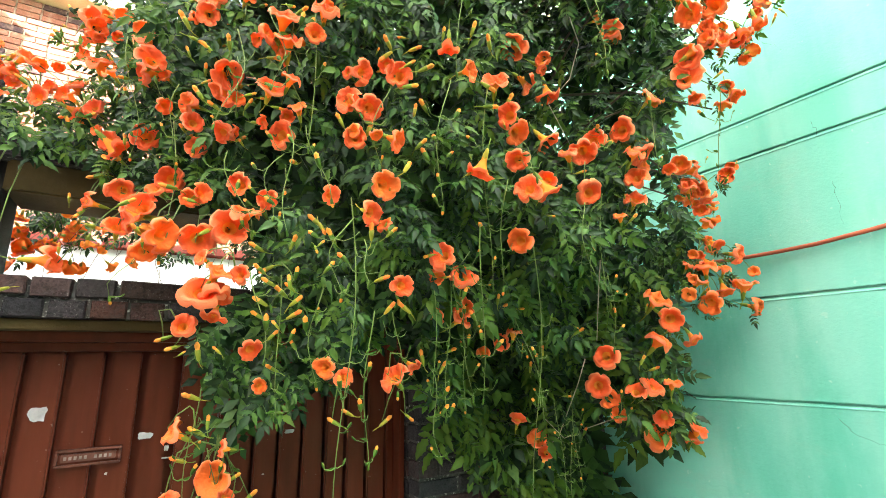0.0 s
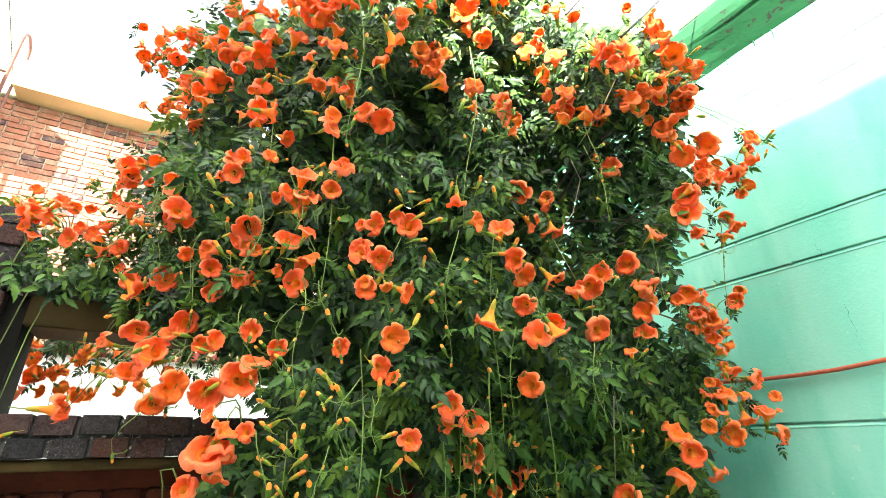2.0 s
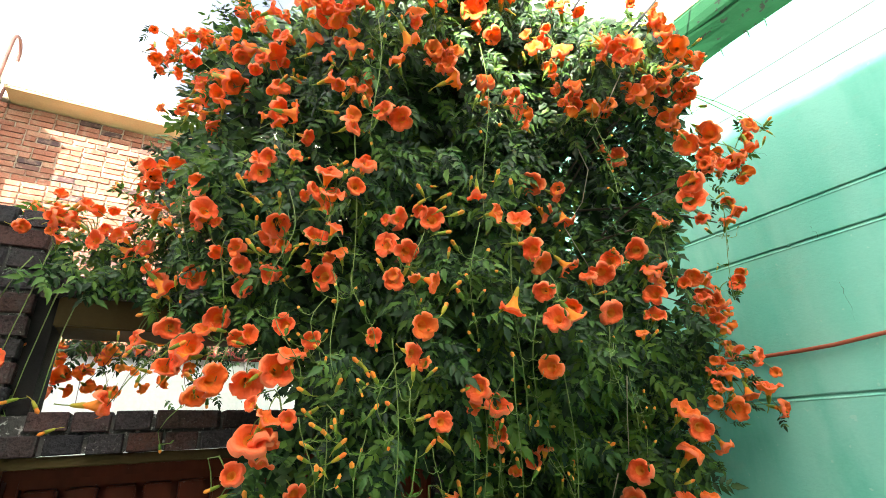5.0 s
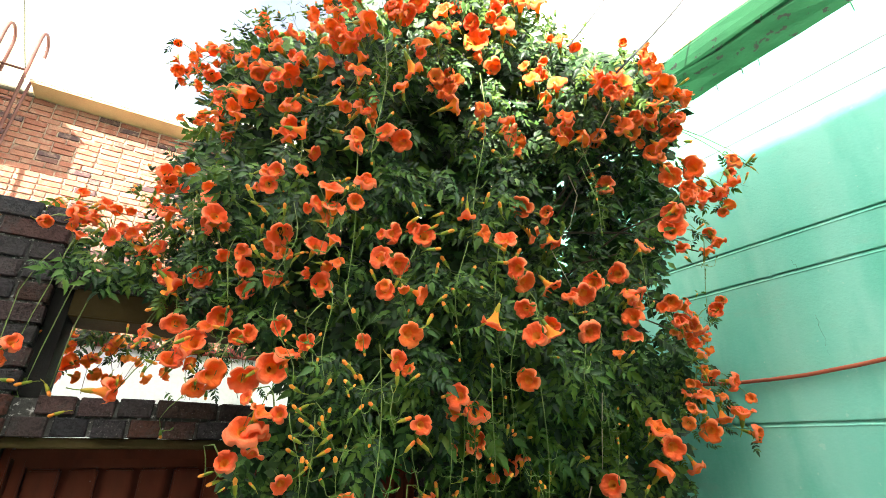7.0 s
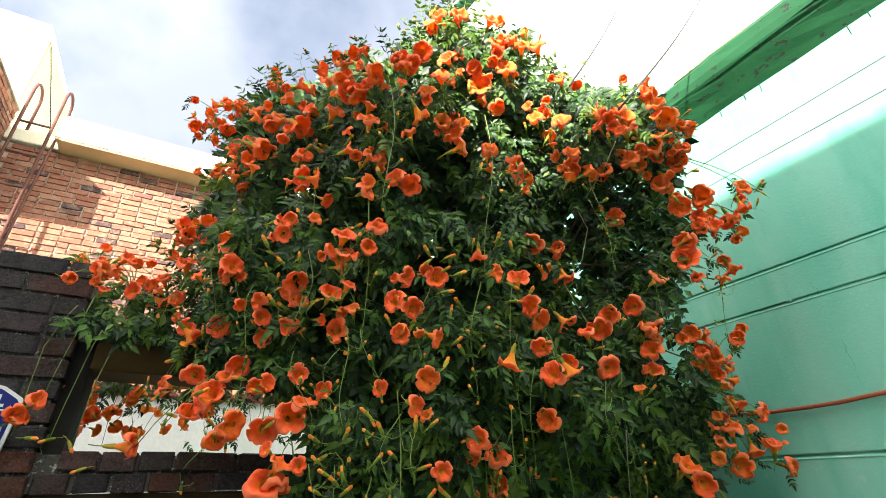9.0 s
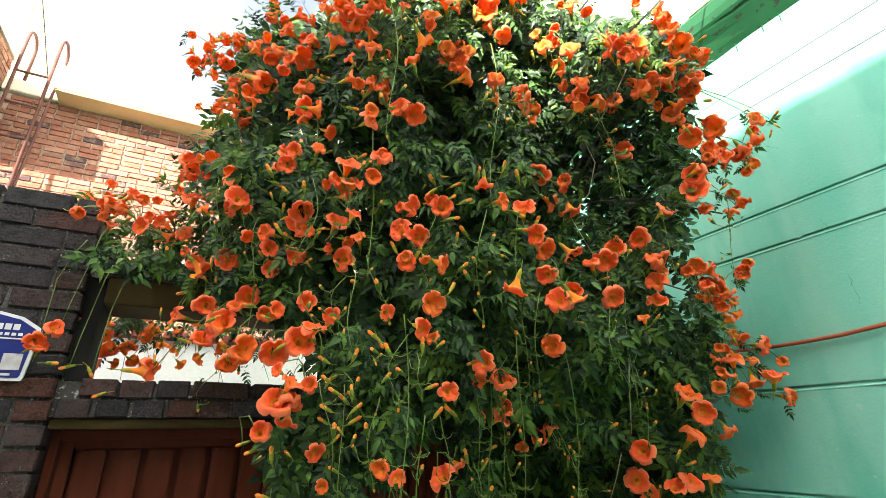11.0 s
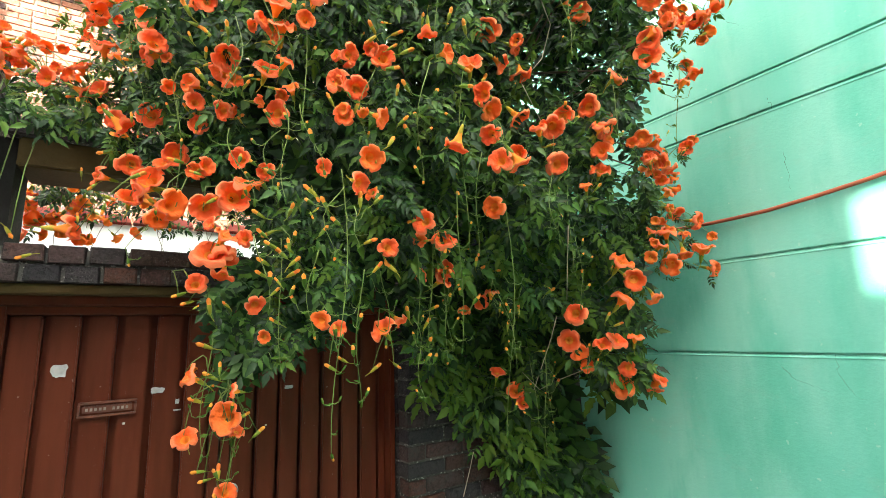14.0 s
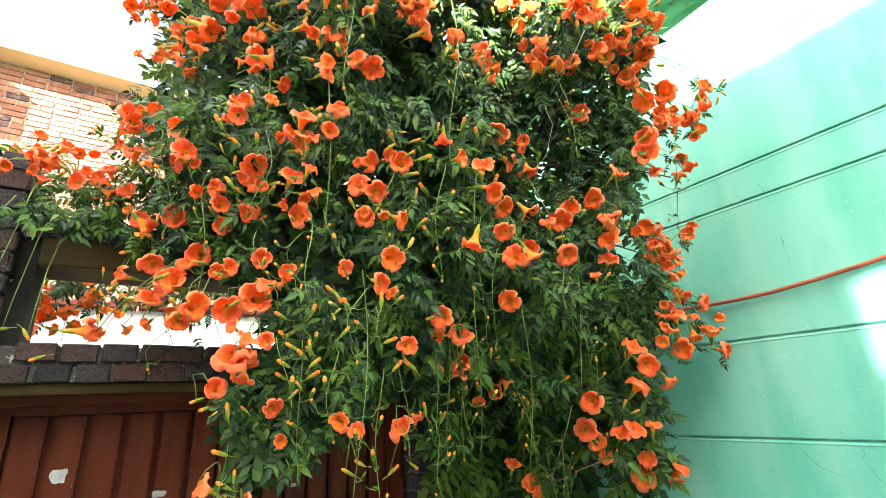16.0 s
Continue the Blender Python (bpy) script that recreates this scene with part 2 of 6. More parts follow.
def thin_material(name, stops, vein, rough=0.45, through=0.35, spread=0.5, gloss=0.22):
    """Leaf or petal: varied from piece to piece, light passes through it."""
    m, n, l, b = material(name, rough, 0.0, gloss)
    info, geo = n.new("ShaderNodeObjectInfo"), n.new("ShaderNodeNewGeometry")
    add, fr = n.new("ShaderNodeMath"), n.new("ShaderNodeMath")
    add.operation, fr.operation = "ADD", "FRACT"
    l.new(info.outputs["Random"], add.inputs[0])
    l.new(geo.outputs["Random Per Island"], add.inputs[1])
    l.new(add.outputs[0], fr.inputs[0])
    base = ramp_of(n, l, fr.outputs[0], stops)
    pos = n.new("ShaderNodeMapping")
    l.new(geo.outputs["Position"], pos.inputs["Vector"])
    v = pos.outputs["Vector"]
    c = mix_of(n, l, ramp_of(n, l, noise_of(n, l, v, 45, 3), [(0.4, (0, 0, 0)), (0.75, (spread, spread, spread))]), base, vein)
    l.new(c, b.inputs["Base Color"])
    bump_of(n, l, b, noise_of(n, l, v, 160, 3), 0.25, 0.002)
    tr, mx = n.new("ShaderNodeBsdfTranslucent"), n.new("ShaderNodeMixShader")
    l.new(c, tr.inputs["Color"])
    mx.inputs[0].default_value = through
    l.new(b.outputs[0], mx.inputs[1])
    l.new(tr.outputs[0], mx.inputs[2])
    l.new(mx.outputs[0], n["Material Output"].inputs["Surface"])
    return m


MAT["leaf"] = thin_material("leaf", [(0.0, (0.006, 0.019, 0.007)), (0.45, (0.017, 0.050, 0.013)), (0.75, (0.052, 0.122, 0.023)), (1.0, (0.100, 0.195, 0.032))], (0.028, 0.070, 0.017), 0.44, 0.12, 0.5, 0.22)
# Young growth; its light colour also stands in for brightly lit leaves.
MAT["young_lit_leaf"] = thin_material("young_lit_leaf", [(0.0, (0.045, 0.115, 0.014)), (0.6, (0.075, 0.150, 0.018)), (1.0, (0.11, 0.185, 0.024))], (0.10, 0.175, 0.024), 0.45, 0.35)


def petal_material():
    """Coral red lobes, yellower in the throat, paler at the crinkled rim."""
    m, n, l, b = material("petal", 0.55, 0.0, 0.22)
    info = n.new("ShaderNodeObjectInfo")
    tc, sep, com, ln = n.new("ShaderNodeTexCoord"), n.new("ShaderNodeSeparateXYZ"), n.new("ShaderNodeCombineXYZ"), n.new("ShaderNodeVectorMath")
    ln.operation = "LENGTH"
    l.new(tc.outputs["Object"], sep.inputs[0])
    l.new(sep.outputs["X"], com.inputs["X"])
    l.new(sep.outputs["Y"], com.inputs["Y"])
    l.new(com.outputs[0], ln.inputs[0])
    wob = noise_of(n, l, tc.outputs["Object"], 7, 4)
    add = n.new("ShaderNodeMath")
    add.operation = "MULTIPLY_ADD"
    add.inputs[1].default_value = 0.14
    l.new(wob, add.inputs[0])
    l.new(ln.outputs["Value"], add.inputs[2])
    c = ramp_of(n, l, add.outputs[0], [(0.12, (0.90, 0.32, 0.035)), (0.20, (0.90, 0.22, 0.030)), (0.29, (0.92, 0.15, 0.028)), (0.42, (0.96, 0.145, 0.042)), (0.56, (0.97, 0.190, 0.072))])
    c = mix_of(n, l, ramp_of(n, l, info.outputs["Random"], [(0.5, (0, 0, 0)), (1.0, (0.6, 0.6, 0.6))]), c, (0.90, 0.21, 0.022))
    l.new(c, b.inputs["Base Color"])
    bump_of(n, l, b, noise_of(n, l, tc.outputs["Object"], 7, 2), 0.35, 0.03)
    tr, mx = n.new("ShaderNodeBsdfTranslucent"), n.new("ShaderNodeMixShader")
    l.new(c, tr.inputs["Color"])
    mx.inputs[0].default_value = 0.30
    l.new(b.outputs[0], mx.inputs[1])
    l.new(tr.outputs[0], mx.inputs[2])
    l.new(mx.outputs[0], n["Material Output"].inputs["Surface"])
    return m


MAT["petal"] = petal_material()
# Golder copy of the petal; the high blooms' sunlit glow is in its colour.
MAT["sun_gold_petal"] = thin_material("sun_gold_petal", [(0.0, (0.93, 0.17, 0.035)), (0.5, (0.94, 0.23, 0.045)), (1.0, (0.94, 0.30, 0.055))], (0.94, 0.27, 0.06), 0.55, 0.45, 0.5)
MAT["petal_rim"] = thin_material("petal_rim", [(0.0, (0.93, 0.19, 0.075)), (1.0, (0.95, 0.26, 0.115))], (0.95, 0.32, 0.15), 0.5, 0.3, 0.6)
MAT["petal_back"] = thin_material("petal_back", [(0.0, (0.92, 0.23, 0.03)), (1.0, (0.92, 0.36, 0.04))], (0.90, 0.46, 0.06), 0.6, 0.45, 0.6)
MAT["throat"] = thin_material("throat", [(0.0, (0.88, 0.27, 0.03)), (1.0, (0.90, 0.35, 0.045))], (0.75, 0.18, 0.03), 0.5, 0.4, 0.6)
MAT["calyx"] = thin_material("calyx", [(0.0, (0.13, 0.22, 0.025)), (0.6, (0.24, 0.29, 0.03)), (1.0, (0.45, 0.32, 0.03))], (0.26, 0.30, 0.04), 0.45, 0.25)
MAT["bud"] = thin_material("bud", [(0.0, (0.78, 0.26, 0.03)), (0.5, (0.82, 0.32, 0.045)), (1.0, (0.80, 0.18, 0.035))], (0.76, 0.36, 0.06), 0.5, 0.25)
MAT["shoot"] = plain("shoot", (0.15, 0.22, 0.05), 0.5, vary=0.3, scale=30, bump=0.1)
MAT["bark"] = plain("bark", (0.10, 0.075, 0.05), 0.85, vary=0.4, scale=40, bump=0.8)
MAT["dry_stem"] = plain("dry_stem", (0.36, 0.29, 0.22), 0.8, vary=0.3, scale=40, bump=0.3)

# ---- helpers for building ----


def part(name, bm, mats, parent=None, label=""):
    me = bpy.data.meshes.new(name)
    bm.to_mesh(me)
    bm.free()
    return mesh_part(name, me, mats, parent, label)


def mesh_part(name, me, mats, parent=None, label=""):
    for k in (mats if isinstance(mats, (list, tuple)) else [mats]):
        if not me.materials or len(me.materials) < (len(mats) if isinstance(mats, (list, tuple)) else 1):
            me.materials.append(MAT[k])
    ob = new(name, me)
    ob.parent = parent
    return tagged(ob, label) if label else ob


def box(bm, x0, x1, y0, y1, z0, z1, bevel=0.0):
    r = bmesh.ops.create_cube(bm, size=1)
    vs = r["verts"]
    for v in vs:
        v.co = Vector(((x0 + x1) / 2 + v.co.x * (x1 - x0), (y0 + y1) / 2 + v.co.y * (y1 - y0), (z0 + z1) / 2 + v.co.z * (z1 - z0)))
    if bevel:
        es = list({e for v in vs for e in v.link_edges})
        bmesh.ops.bevel(bm, geom=es, offset=bevel, segments=2, affect="EDGES")
    return vs


def boxes(*dims, bevel=0.0):
    bm = bmesh.new()
    for d in dims:
        box(bm, *d, bevel=bevel)
    return bm


def tube(bm, pts, radius, sides=6, taper=1.0):
    """A round stem through the points."""
    pts = [Vector(p) for p in pts]
    rings = []
    for i, p in enumerate(pts):
        d = (pts[min(i + 1, len(pts) - 1)] - pts[max(i - 1, 0)]).normalized()
        a = d.cross(Vector((0.31, 0.2, 0.93)))
        a = a.normalized() if a.length > 1e-4 else Vector((1, 0, 0))
        b = d.cross(a)
        r = radius * (1 + (taper - 1) * i / max(1, len(pts) - 1))
        rings.append([bm.verts.new(p + (a * math.cos(2 * math.pi * k / sides) + b * math.sin(2 * math.pi * k / sides)) * r) for k in range(sides)])
    for q, w in zip(rings, rings[1:]):
        for k in range(sides):
            f = bm.faces.new((q[k], q[(k + 1) % sides], w[(k + 1) % sides], w[k]))
            f.smooth = True
    bm.faces.new(rings[0][::-1])
    bm.faces.new(rings[-1])


def thing(name, label, category, at=(0, 0, 0), kind="", group=""):
    ob = new(name)
    ob.location = at
    ob.empty_display_size = 0.1
    return tagged(ob, label, category, group, kind)


def structure(ob, label, category):
    return tagged(ob, label, category, "", "structure")


def piece_mesh(name, mat, seed):
    """A unit block with worn edges, to be scaled to a brick."""
    rng = random.Random(seed)
    bm = bmesh.new()
    bmesh.ops.create_cube(bm, size=1)
    bmesh.ops.bevel(bm, geom=list(bm.edges), offset=0.045, segments=1, affect="EDGES")
    for v in bm.verts:
        v.co += Vector((rng.uniform(-1, 1) * 0.012, rng.uniform(-1, 1) * 0.03, rng.uniform(-1, 1) * 0.03))
    me = bpy.data.meshes.new(name)
    bm.to_mesh(me)
    bm.free()
    me.materials.append(MAT[mat])
    return me

# ---- ground, gate wall, gate ----
bm = bmesh.new()
bmesh.ops.create_grid(bm, x_segments=4, y_segments=4, size=400)
structure(part("ground", bm, "ground"), "grey concrete paving of the narrow lane", "ground")

WALL_Y = 1.95
GATE_L, GATE_R = -0.43, 1.04

gate_wall = structure(thing("wall_gate", "dark brick garden wall with a gateway and an open slot above it", "wall", (0, WALL_Y, 0)), "dark brick garden wall with a gateway and an open slot above it", "wall")
gw = Matrix.Translation((0, -WALL_Y, 0))


def wall_part(name, bm, mat, label=""):
    bm.transform(gw)
    return part(name, bm, mat, gate_wall, label)


# Mortar cores stand a little behind the brick faces.
wall_part("pier", boxes((-3.2, GATE_L - 0.012, WALL_Y + 0.012, WALL_Y + 0.33, 0, 2.562)), "mortar", "mortar core of the brick pier")
wall_part("pier", boxes((GATE_R + 0.012, 2.18, WALL_Y + 0.012, WALL_Y + 0.33, 0, 2.46)), "mortar", "mortar core of the brick pier")
wall_part("lintel_core", boxes((GATE_L - 0.012, GATE_R + 0.012, WALL_Y + 0.015, WALL_Y + 0.20, 1.826, 1.936)), "mortar")
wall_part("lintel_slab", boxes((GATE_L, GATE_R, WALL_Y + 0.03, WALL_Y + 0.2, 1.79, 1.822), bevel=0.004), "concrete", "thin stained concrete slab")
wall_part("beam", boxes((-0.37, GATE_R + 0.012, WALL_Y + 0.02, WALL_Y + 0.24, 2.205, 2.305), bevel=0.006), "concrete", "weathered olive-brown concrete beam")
wall_part("coping_core", boxes((-0.40, GATE_R + 0.012, WALL_Y + 0.012, WALL_Y + 0.24, 2.308, 2.37)), "mortar")
# The recess's shade is painted into this jamb's colour.
wall_part("jamb", boxes((GATE_L - 0.008, -0.375, WALL_Y + 0.05, WALL_Y + 0.24, 1.94, 2.304)), "soot", "inner side of the slot, its shade painted near black")

# ---- brown steel gate ----
GATE_Y = 2.14
gate = thing("metal_gate", "brown painted steel double gate with ribbed panels and peeling stickers", "gate", (0.3, GATE_Y + 0.03, 0.02))
gm = Matrix.Translation(-Vector(gate.location))


def gate_part(name, bm, mat="gate", label="", parent=None):
    bm.transform(gm)
    return part(name, bm, mat, parent or gate, label)


gate_part("gate_frame", boxes((GATE_L, -0.405, 2.07, 2.2, 0, 1.79), (1.015, GATE_R, 2.07, 2.2, 0, 1.79), (-0.405, 1.015, 2.07, 2.2, 1.757, 1.79), bevel=0.004))


def gate_leaf(x0, x1, ribs, groove):
    """One leaf: a sheet with raised ribs, set in a flat frame."""
    stile = 0.034
    leaf = gate_part("gate_leaf", boxes((x0, x1, GATE_Y + 0.042, GATE_Y + 0.050, 0.04, 1.762)))
    fr = bmesh.new()
    box(fr, x0, x0 + stile, GATE_Y - 0.012, GATE_Y + 0.044, 0.04, 1.762, bevel=0.004)
    box(fr, x1 - stile, x1, GATE_Y - 0.012, GATE_Y + 0.044, 0.04, 1.762, bevel=0.004)
    box(fr, x0 + stile, x1 - stile, GATE_Y - 0.012, GATE_Y + 0.044, 1.728, 1.762, bevel=0.004)
    box(fr, x0 + stile, x1 - stile, GATE_Y - 0.012, GATE_Y + 0.044, 0.04, 0.12, bevel=0.004)
    fr.transform(gm)
    part("leaf_frame", fr, "gate", leaf)
    inner = x1 - x0 - 2 * stile
    pitch = inner / ribs
    for k in range(ribs):
        rb = boxes((x0 + stile + k * pitch + groove * 0.5, x0 + stile + (k + 1) * pitch - groove * 0.5, GATE_Y - 0.006, GATE_Y + 0.044, 0.122, 1.725), bevel=0.006)
        rb.transform(gm)
        part("panel", rb, "gate", leaf)
    return leaf


gate_leaf(-0.404, 0.30, 6, 0.022)
gate_leaf(0.306, 1.014, 7, 0.014)

slot = gate_part("mail_slot", boxes((-0.154, 0.018, 2.124, 2.136, 1.372, 1.424), bevel=0.002), "gate", "painted mail slot with worn lettering")
gate_part("rim", boxes((-0.154, 0.018, 2.112, 2.126, 1.416, 1.424), (-0.154, 0.018, 2.112, 2.126, 1.372, 1.379), (-0.154, -0.147, 2.112, 2.126, 1.3795, 1.4155), (0.011, 0.018, 2.112, 2.126, 1.3795, 1.4155), bevel=0.002), "gate_worn", "raised worn rim", slot)
gate_part("flap", boxes((-0.140, 0.004, 2.117, 2.125, 1.386, 1.411), bevel=0.002), "gate_worn", "hinged worn flap", slot)
bars = bmesh.new()
for k in range(10):
    if k != 5:
        box(bars, -0.132 + k * 0.0130, -0.1245 + k * 0.0130, 2.1155, 2.1175, 1.393, 1.403)
gate_part("lettering", bars, "worn_lead", "worn pale bars of lettering", slot)


def scrap(x0, x1, z0, z1, seed, label):
    """A torn remnant of a sticker."""
    rng = random.Random(seed)
    bm = bmesh.new()
    n = 14
    ring = []
    for k in range(n):
        a = 2 * math.pi * k / n
        sx, sz = math.cos(a), math.sin(a)
        q = max(abs(sx), abs(sz))
        r = rng.uniform(0.72, 1.0) / q
        ring.append((((x0 + x1) / 2) + sx * r * (x1 - x0) / 2, (z0 + z1) / 2 + sz * r * (z1 - z0) / 2))
    f0 = [bm.verts.new((x, 2.1315, z)) for x, z in ring]
    f1 = [bm.verts.new((x, 2.1335, z)) for x, z in ring]
    bm.faces.new(f0)
    bm.faces.new(f1[::-1])
    for k in range(n):
        bm.faces.new((f0[k], f1[k], f1[(k + 1) % n], f0[(k + 1) % n]))
    bmesh.ops.recalc_face_normals(bm, faces=bm.faces)
    gate_part("sticker_remnant", bm, "silver", label)


scrap(-0.243, -0.191, 1.512, 1.560, 1, "torn silvery sticker remnant")
scrap(0.056, 0.104, 1.434, 1.458, 2, "torn grey sticker remnant")
scrap(-0.022, -0.012, 1.335, 1.343, 3, "small chip of bare metal")
scrap(0.135, 0.165, 1.365, 1.371, 4, "scraped paint mark")
scrap(0.545, 0.585, 1.41, 1.425, 5, "scraped paint mark")
scrap(0.14, 0.155, 1.39, 1.41, 6, "small torn remnant")
scrap(0.47, 0.48, 1.27, 1.276, 7, "scraped paint mark")
handle = bmesh.new()
tube(handle, [(0.345 + 0.028 * math.cos(a), 2.118 - 0.012 * math.sin(a), 1.045 + 0.03 * math.sin(a)) for a in [2 * math.pi * k / 14 for k in range(15)]], 0.005, 6)
gate_part("ring_handle", handle, "silver", "steel ring handle")

# ---- house plaque ----
plaque = thing("house_plaque", "blue house number plaque with a white border on the brick pier", "plaque", (-0.62, 1.935, 2.03))


def prism(pts, y0, y1):
    bm = bmesh.new()
    a = [bm.verts.new((x, y0, z)) for x, z in pts]
    b = [bm.verts.new((x, y1, z)) for x, z in pts]
    bm.faces.new(a)
    bm.faces.new(b[::-1])
    for k in range(len(pts)):
        bm.faces.new((a[k], b[k], b[(k + 1) % len(pts)], a[(k + 1) % len(pts)]))
    bmesh.ops.recalc_face_normals(bm, faces=bm.faces)
    return bm


def pentagon(s, cx=0.0, cz=0.0):
    pts = [(-0.098, -0.10), (0.098, -0.10), (0.103, -0.094), (0.115, 0.058), (0.108, 0.068), (0.06, 0.098), (0.0, 0.112), (-0.06, 0.098), (-0.108, 0.068), (-0.115, 0.058), (-0.103, -0.094)]
    return [(cx + x * s, cz + z * s) for x, z in pts]


part("plate", prism(pentagon(1.0), -0.004, 0.006), "sign_white", plaque, "white enamelled plate")
part("field", prism(pentagon(0.91), -0.006, -0.003), "blue", plaque, "deep blue enamelled field")
part("rule", boxes((-0.10, 0.10, -0.0075, -0.005, 0.026, 0.030)), "sign_white", plaque)
lab = bmesh.new()
for k in range(6):
    box(lab, -0.062 + k * 0.021, -0.046 + k * 0.021, -0.0075, -0.005, 0.055, 0.074)
for k in range(9):
    box(lab, -0.072 + k * 0.0165, -0.061 + k * 0.0165, -0.0075, -0.005, 0.037, 0.046)
part("lettering", lab, "sign_white", plaque, "rows of white bars")
part("numeral", boxes((-0.06, -0.03, -0.0075, -0.005, -0.062, 0.008), (0.0, 0.022, -0.0075, -0.005, -0.062, 0.008), bevel=0.001), "sign_white", plaque, "thick white bars")
part("label_patch", boxes((0.04, 0.088, -0.0078, -0.005, -0.068, -0.018), (-0.085, 0.07, -0.0075, -0.005, -0.085, -0.078)), "silver", plaque, "grey patch")

# ---- green house on the far side of the lane corner ----
house = structure(thing("wall_green_house", "mint green rendered house wall with grooves and hairline cracks", "wall", (2.17, 0, 0)), "mint green rendered house wall with grooves and hairline cracks", "wall")
hw = Matrix.Translation((-2.17, 0, 0))


def house_part(name, bm, mat, label=""):
    bm.transform(hw)
    return part(name, bm, mat, house, label)


GROOVES = [1.506, 1.909, 2.519, 2.688, 3.23, 3.37]
levels = [0.0] + GROOVES + [3.66]
for z0, z1 in zip(levels, levels[1:]):
    gap = {3.23: 0.0008, 3.37: 0.0008}
    a = z0 + (gap.get(z0, 0.004) if z0 > 0 else 0)
    b = z1 - (gap.get(z1, 0.004) if z1 < 3.6 else 0)
    bm = bmesh.new()
    box(bm, 2.185, 2.30, -7.0, 9.0, a, b)
    bmesh.ops.bevel(bm, geom=[e for e in bm.edges if all(v.co.x < 2.19 for v in e.verts) and abs(e.verts[0].co.z - e.verts[1].co.z) < 1e-4], offset=0.003, segments=2, affect="EDGES")
    house_part("render_panel", bm, "mint", "mint green painted render")
for z in GROOVES[4:]:
    house_part("joint", boxes((2.1838, 2.199, -7.0, 9.0, z - 0.0012, z + 0.0012)), "joint", "thin grey joint")
house_part("wall_core", boxes((2.199, 2.45, -7.0, 9.0, 0, 3.66)), "mint")
# Raised lip that runs under every groove, its upper face sloping out.
for z in GROOVES[:4]:
    lip = bmesh.new()
    ends = [[lip.verts.new((x, y, z + dz)) for x, dz in ((2.190, -0.006), (2.1855, -0.0075), (2.1828, -0.011), (2.1825, -0.014), (2.1845, -0.017), (2.190, -0.018))] for y in (-7.0, 9.0)]
    for k in range(6):
        lip.faces.new((ends[0][k], ends[0][(k + 1) % 6], ends[1][(k + 1) % 6], ends[1][k]))
    bmesh.ops.recalc_face_normals(lip, faces=lip.faces)
    house_part("groove_lip", lip, "mint")
# Hairline cracks, as y and z along the wall.
for pts in ([(0.732, 1.503), (0.734, 1.451), (0.713, 1.384), (0.680, 1.355), (0.62, 1.34)], [(0.915, 1.454), (0.886, 1.419), (0.820, 1.386), (0.771, 1.374), (0.731, 1.367)], [(0.817, 2.572), (0.804, 2.527), (0.793, 2.483)], [(0.792, 2.322), (0.784, 2.254), (0.784, 2.189), (0.786, 2.107)], [(0.948, 3.075), (0.917, 2.998), (0.874, 2.951), (0.818, 2.868)]):
    crng = random.Random(len(pts))
    way = []
    for (y0, z0), (y1, z1) in zip(pts, pts[1:]):
        for k in range(4):
            way.append((2.1856, y0 + (y1 - y0) * k / 4 + crng.uniform(-0.005, 0.005), z0 + (z1 - z0) * k / 4 + crng.uniform(-0.005, 0.005)))
    way.append((2.1856, *pts[-1]))
    crack = bmesh.new()
    tube(crack, way, 0.0013, 4, 0.5)
    house_part("crack", crack, "crack", "hairline crack in the render")

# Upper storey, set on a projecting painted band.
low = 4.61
# The sun's glare is put into the wall colour here.
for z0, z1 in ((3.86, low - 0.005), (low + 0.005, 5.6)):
    house_part("upper_wall", boxes((2.19, 2.45, -7.0, 9.0, z0, z1)), "pale_mint", "upper wall in full sun, its mint paled to carry the glare")
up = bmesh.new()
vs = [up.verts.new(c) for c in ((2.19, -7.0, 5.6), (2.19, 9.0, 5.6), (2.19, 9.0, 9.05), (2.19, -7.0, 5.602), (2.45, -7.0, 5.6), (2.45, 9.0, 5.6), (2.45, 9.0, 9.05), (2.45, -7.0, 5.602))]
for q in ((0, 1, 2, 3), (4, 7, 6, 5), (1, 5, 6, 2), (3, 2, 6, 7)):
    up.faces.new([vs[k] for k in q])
house_part("gable", up, "pale_mint", "gable wall under the sloping verge, sun painted into its paled mint")
band = bmesh.new()
prof = [(2.19, 3.600), (2.165, 3.645), (2.135, 3.690), (2.108, 3.724), (2.099, 3.740), (2.089, 3.746), (2.080, 3.760), (2.076, 3.800), (2.080, 3.870), (2.092, 3.895), (2.20, 3.925), (2.20, 3.600)]
steps = 90
rng = random.Random(5)
rows = []
for i in range(steps + 1):
    y = -7.0 + 16.0 * i / steps
    rows.append([band.verts.new((x + rng.uniform(-1, 1) * 0.003, y, z + rng.uniform(-1, 1) * (0.004 if 1 <= k <= 7 else 0.006))) for k, (x, z) in enumerate(prof)])
for p, q in zip(rows, rows[1:]):
    for k in range(len(prof)):
        band.faces.new((p[k], p[(k + 1) % len(prof)], q[(k + 1) % len(prof)], q[k]))
band.faces.new(rows[0][::-1])
band.faces.new(rows[-1])
bmesh.ops.recalc_face_normals(band, faces=band.faces)
house_part("eaves_band", band, "green_paint", "projecting green painted band with chipped paint")
edge = bmesh.new()
erng = random.Random(8)
y = -7.0
while y < 9.0:
    ln = erng.uniform(0.02, 0.16)
    if erng.random() < 0.75:
        box(edge, 2.088 + erng.uniform(0, 0.006), 2.13, y, y + ln, 3.896, 3.912 + erng.uniform(0, 0.006))
    y += ln + 0.002
house_part("band_edge", edge, "tan", "bare tan edge where the paint has flaked off")
drips = bmesh.new()
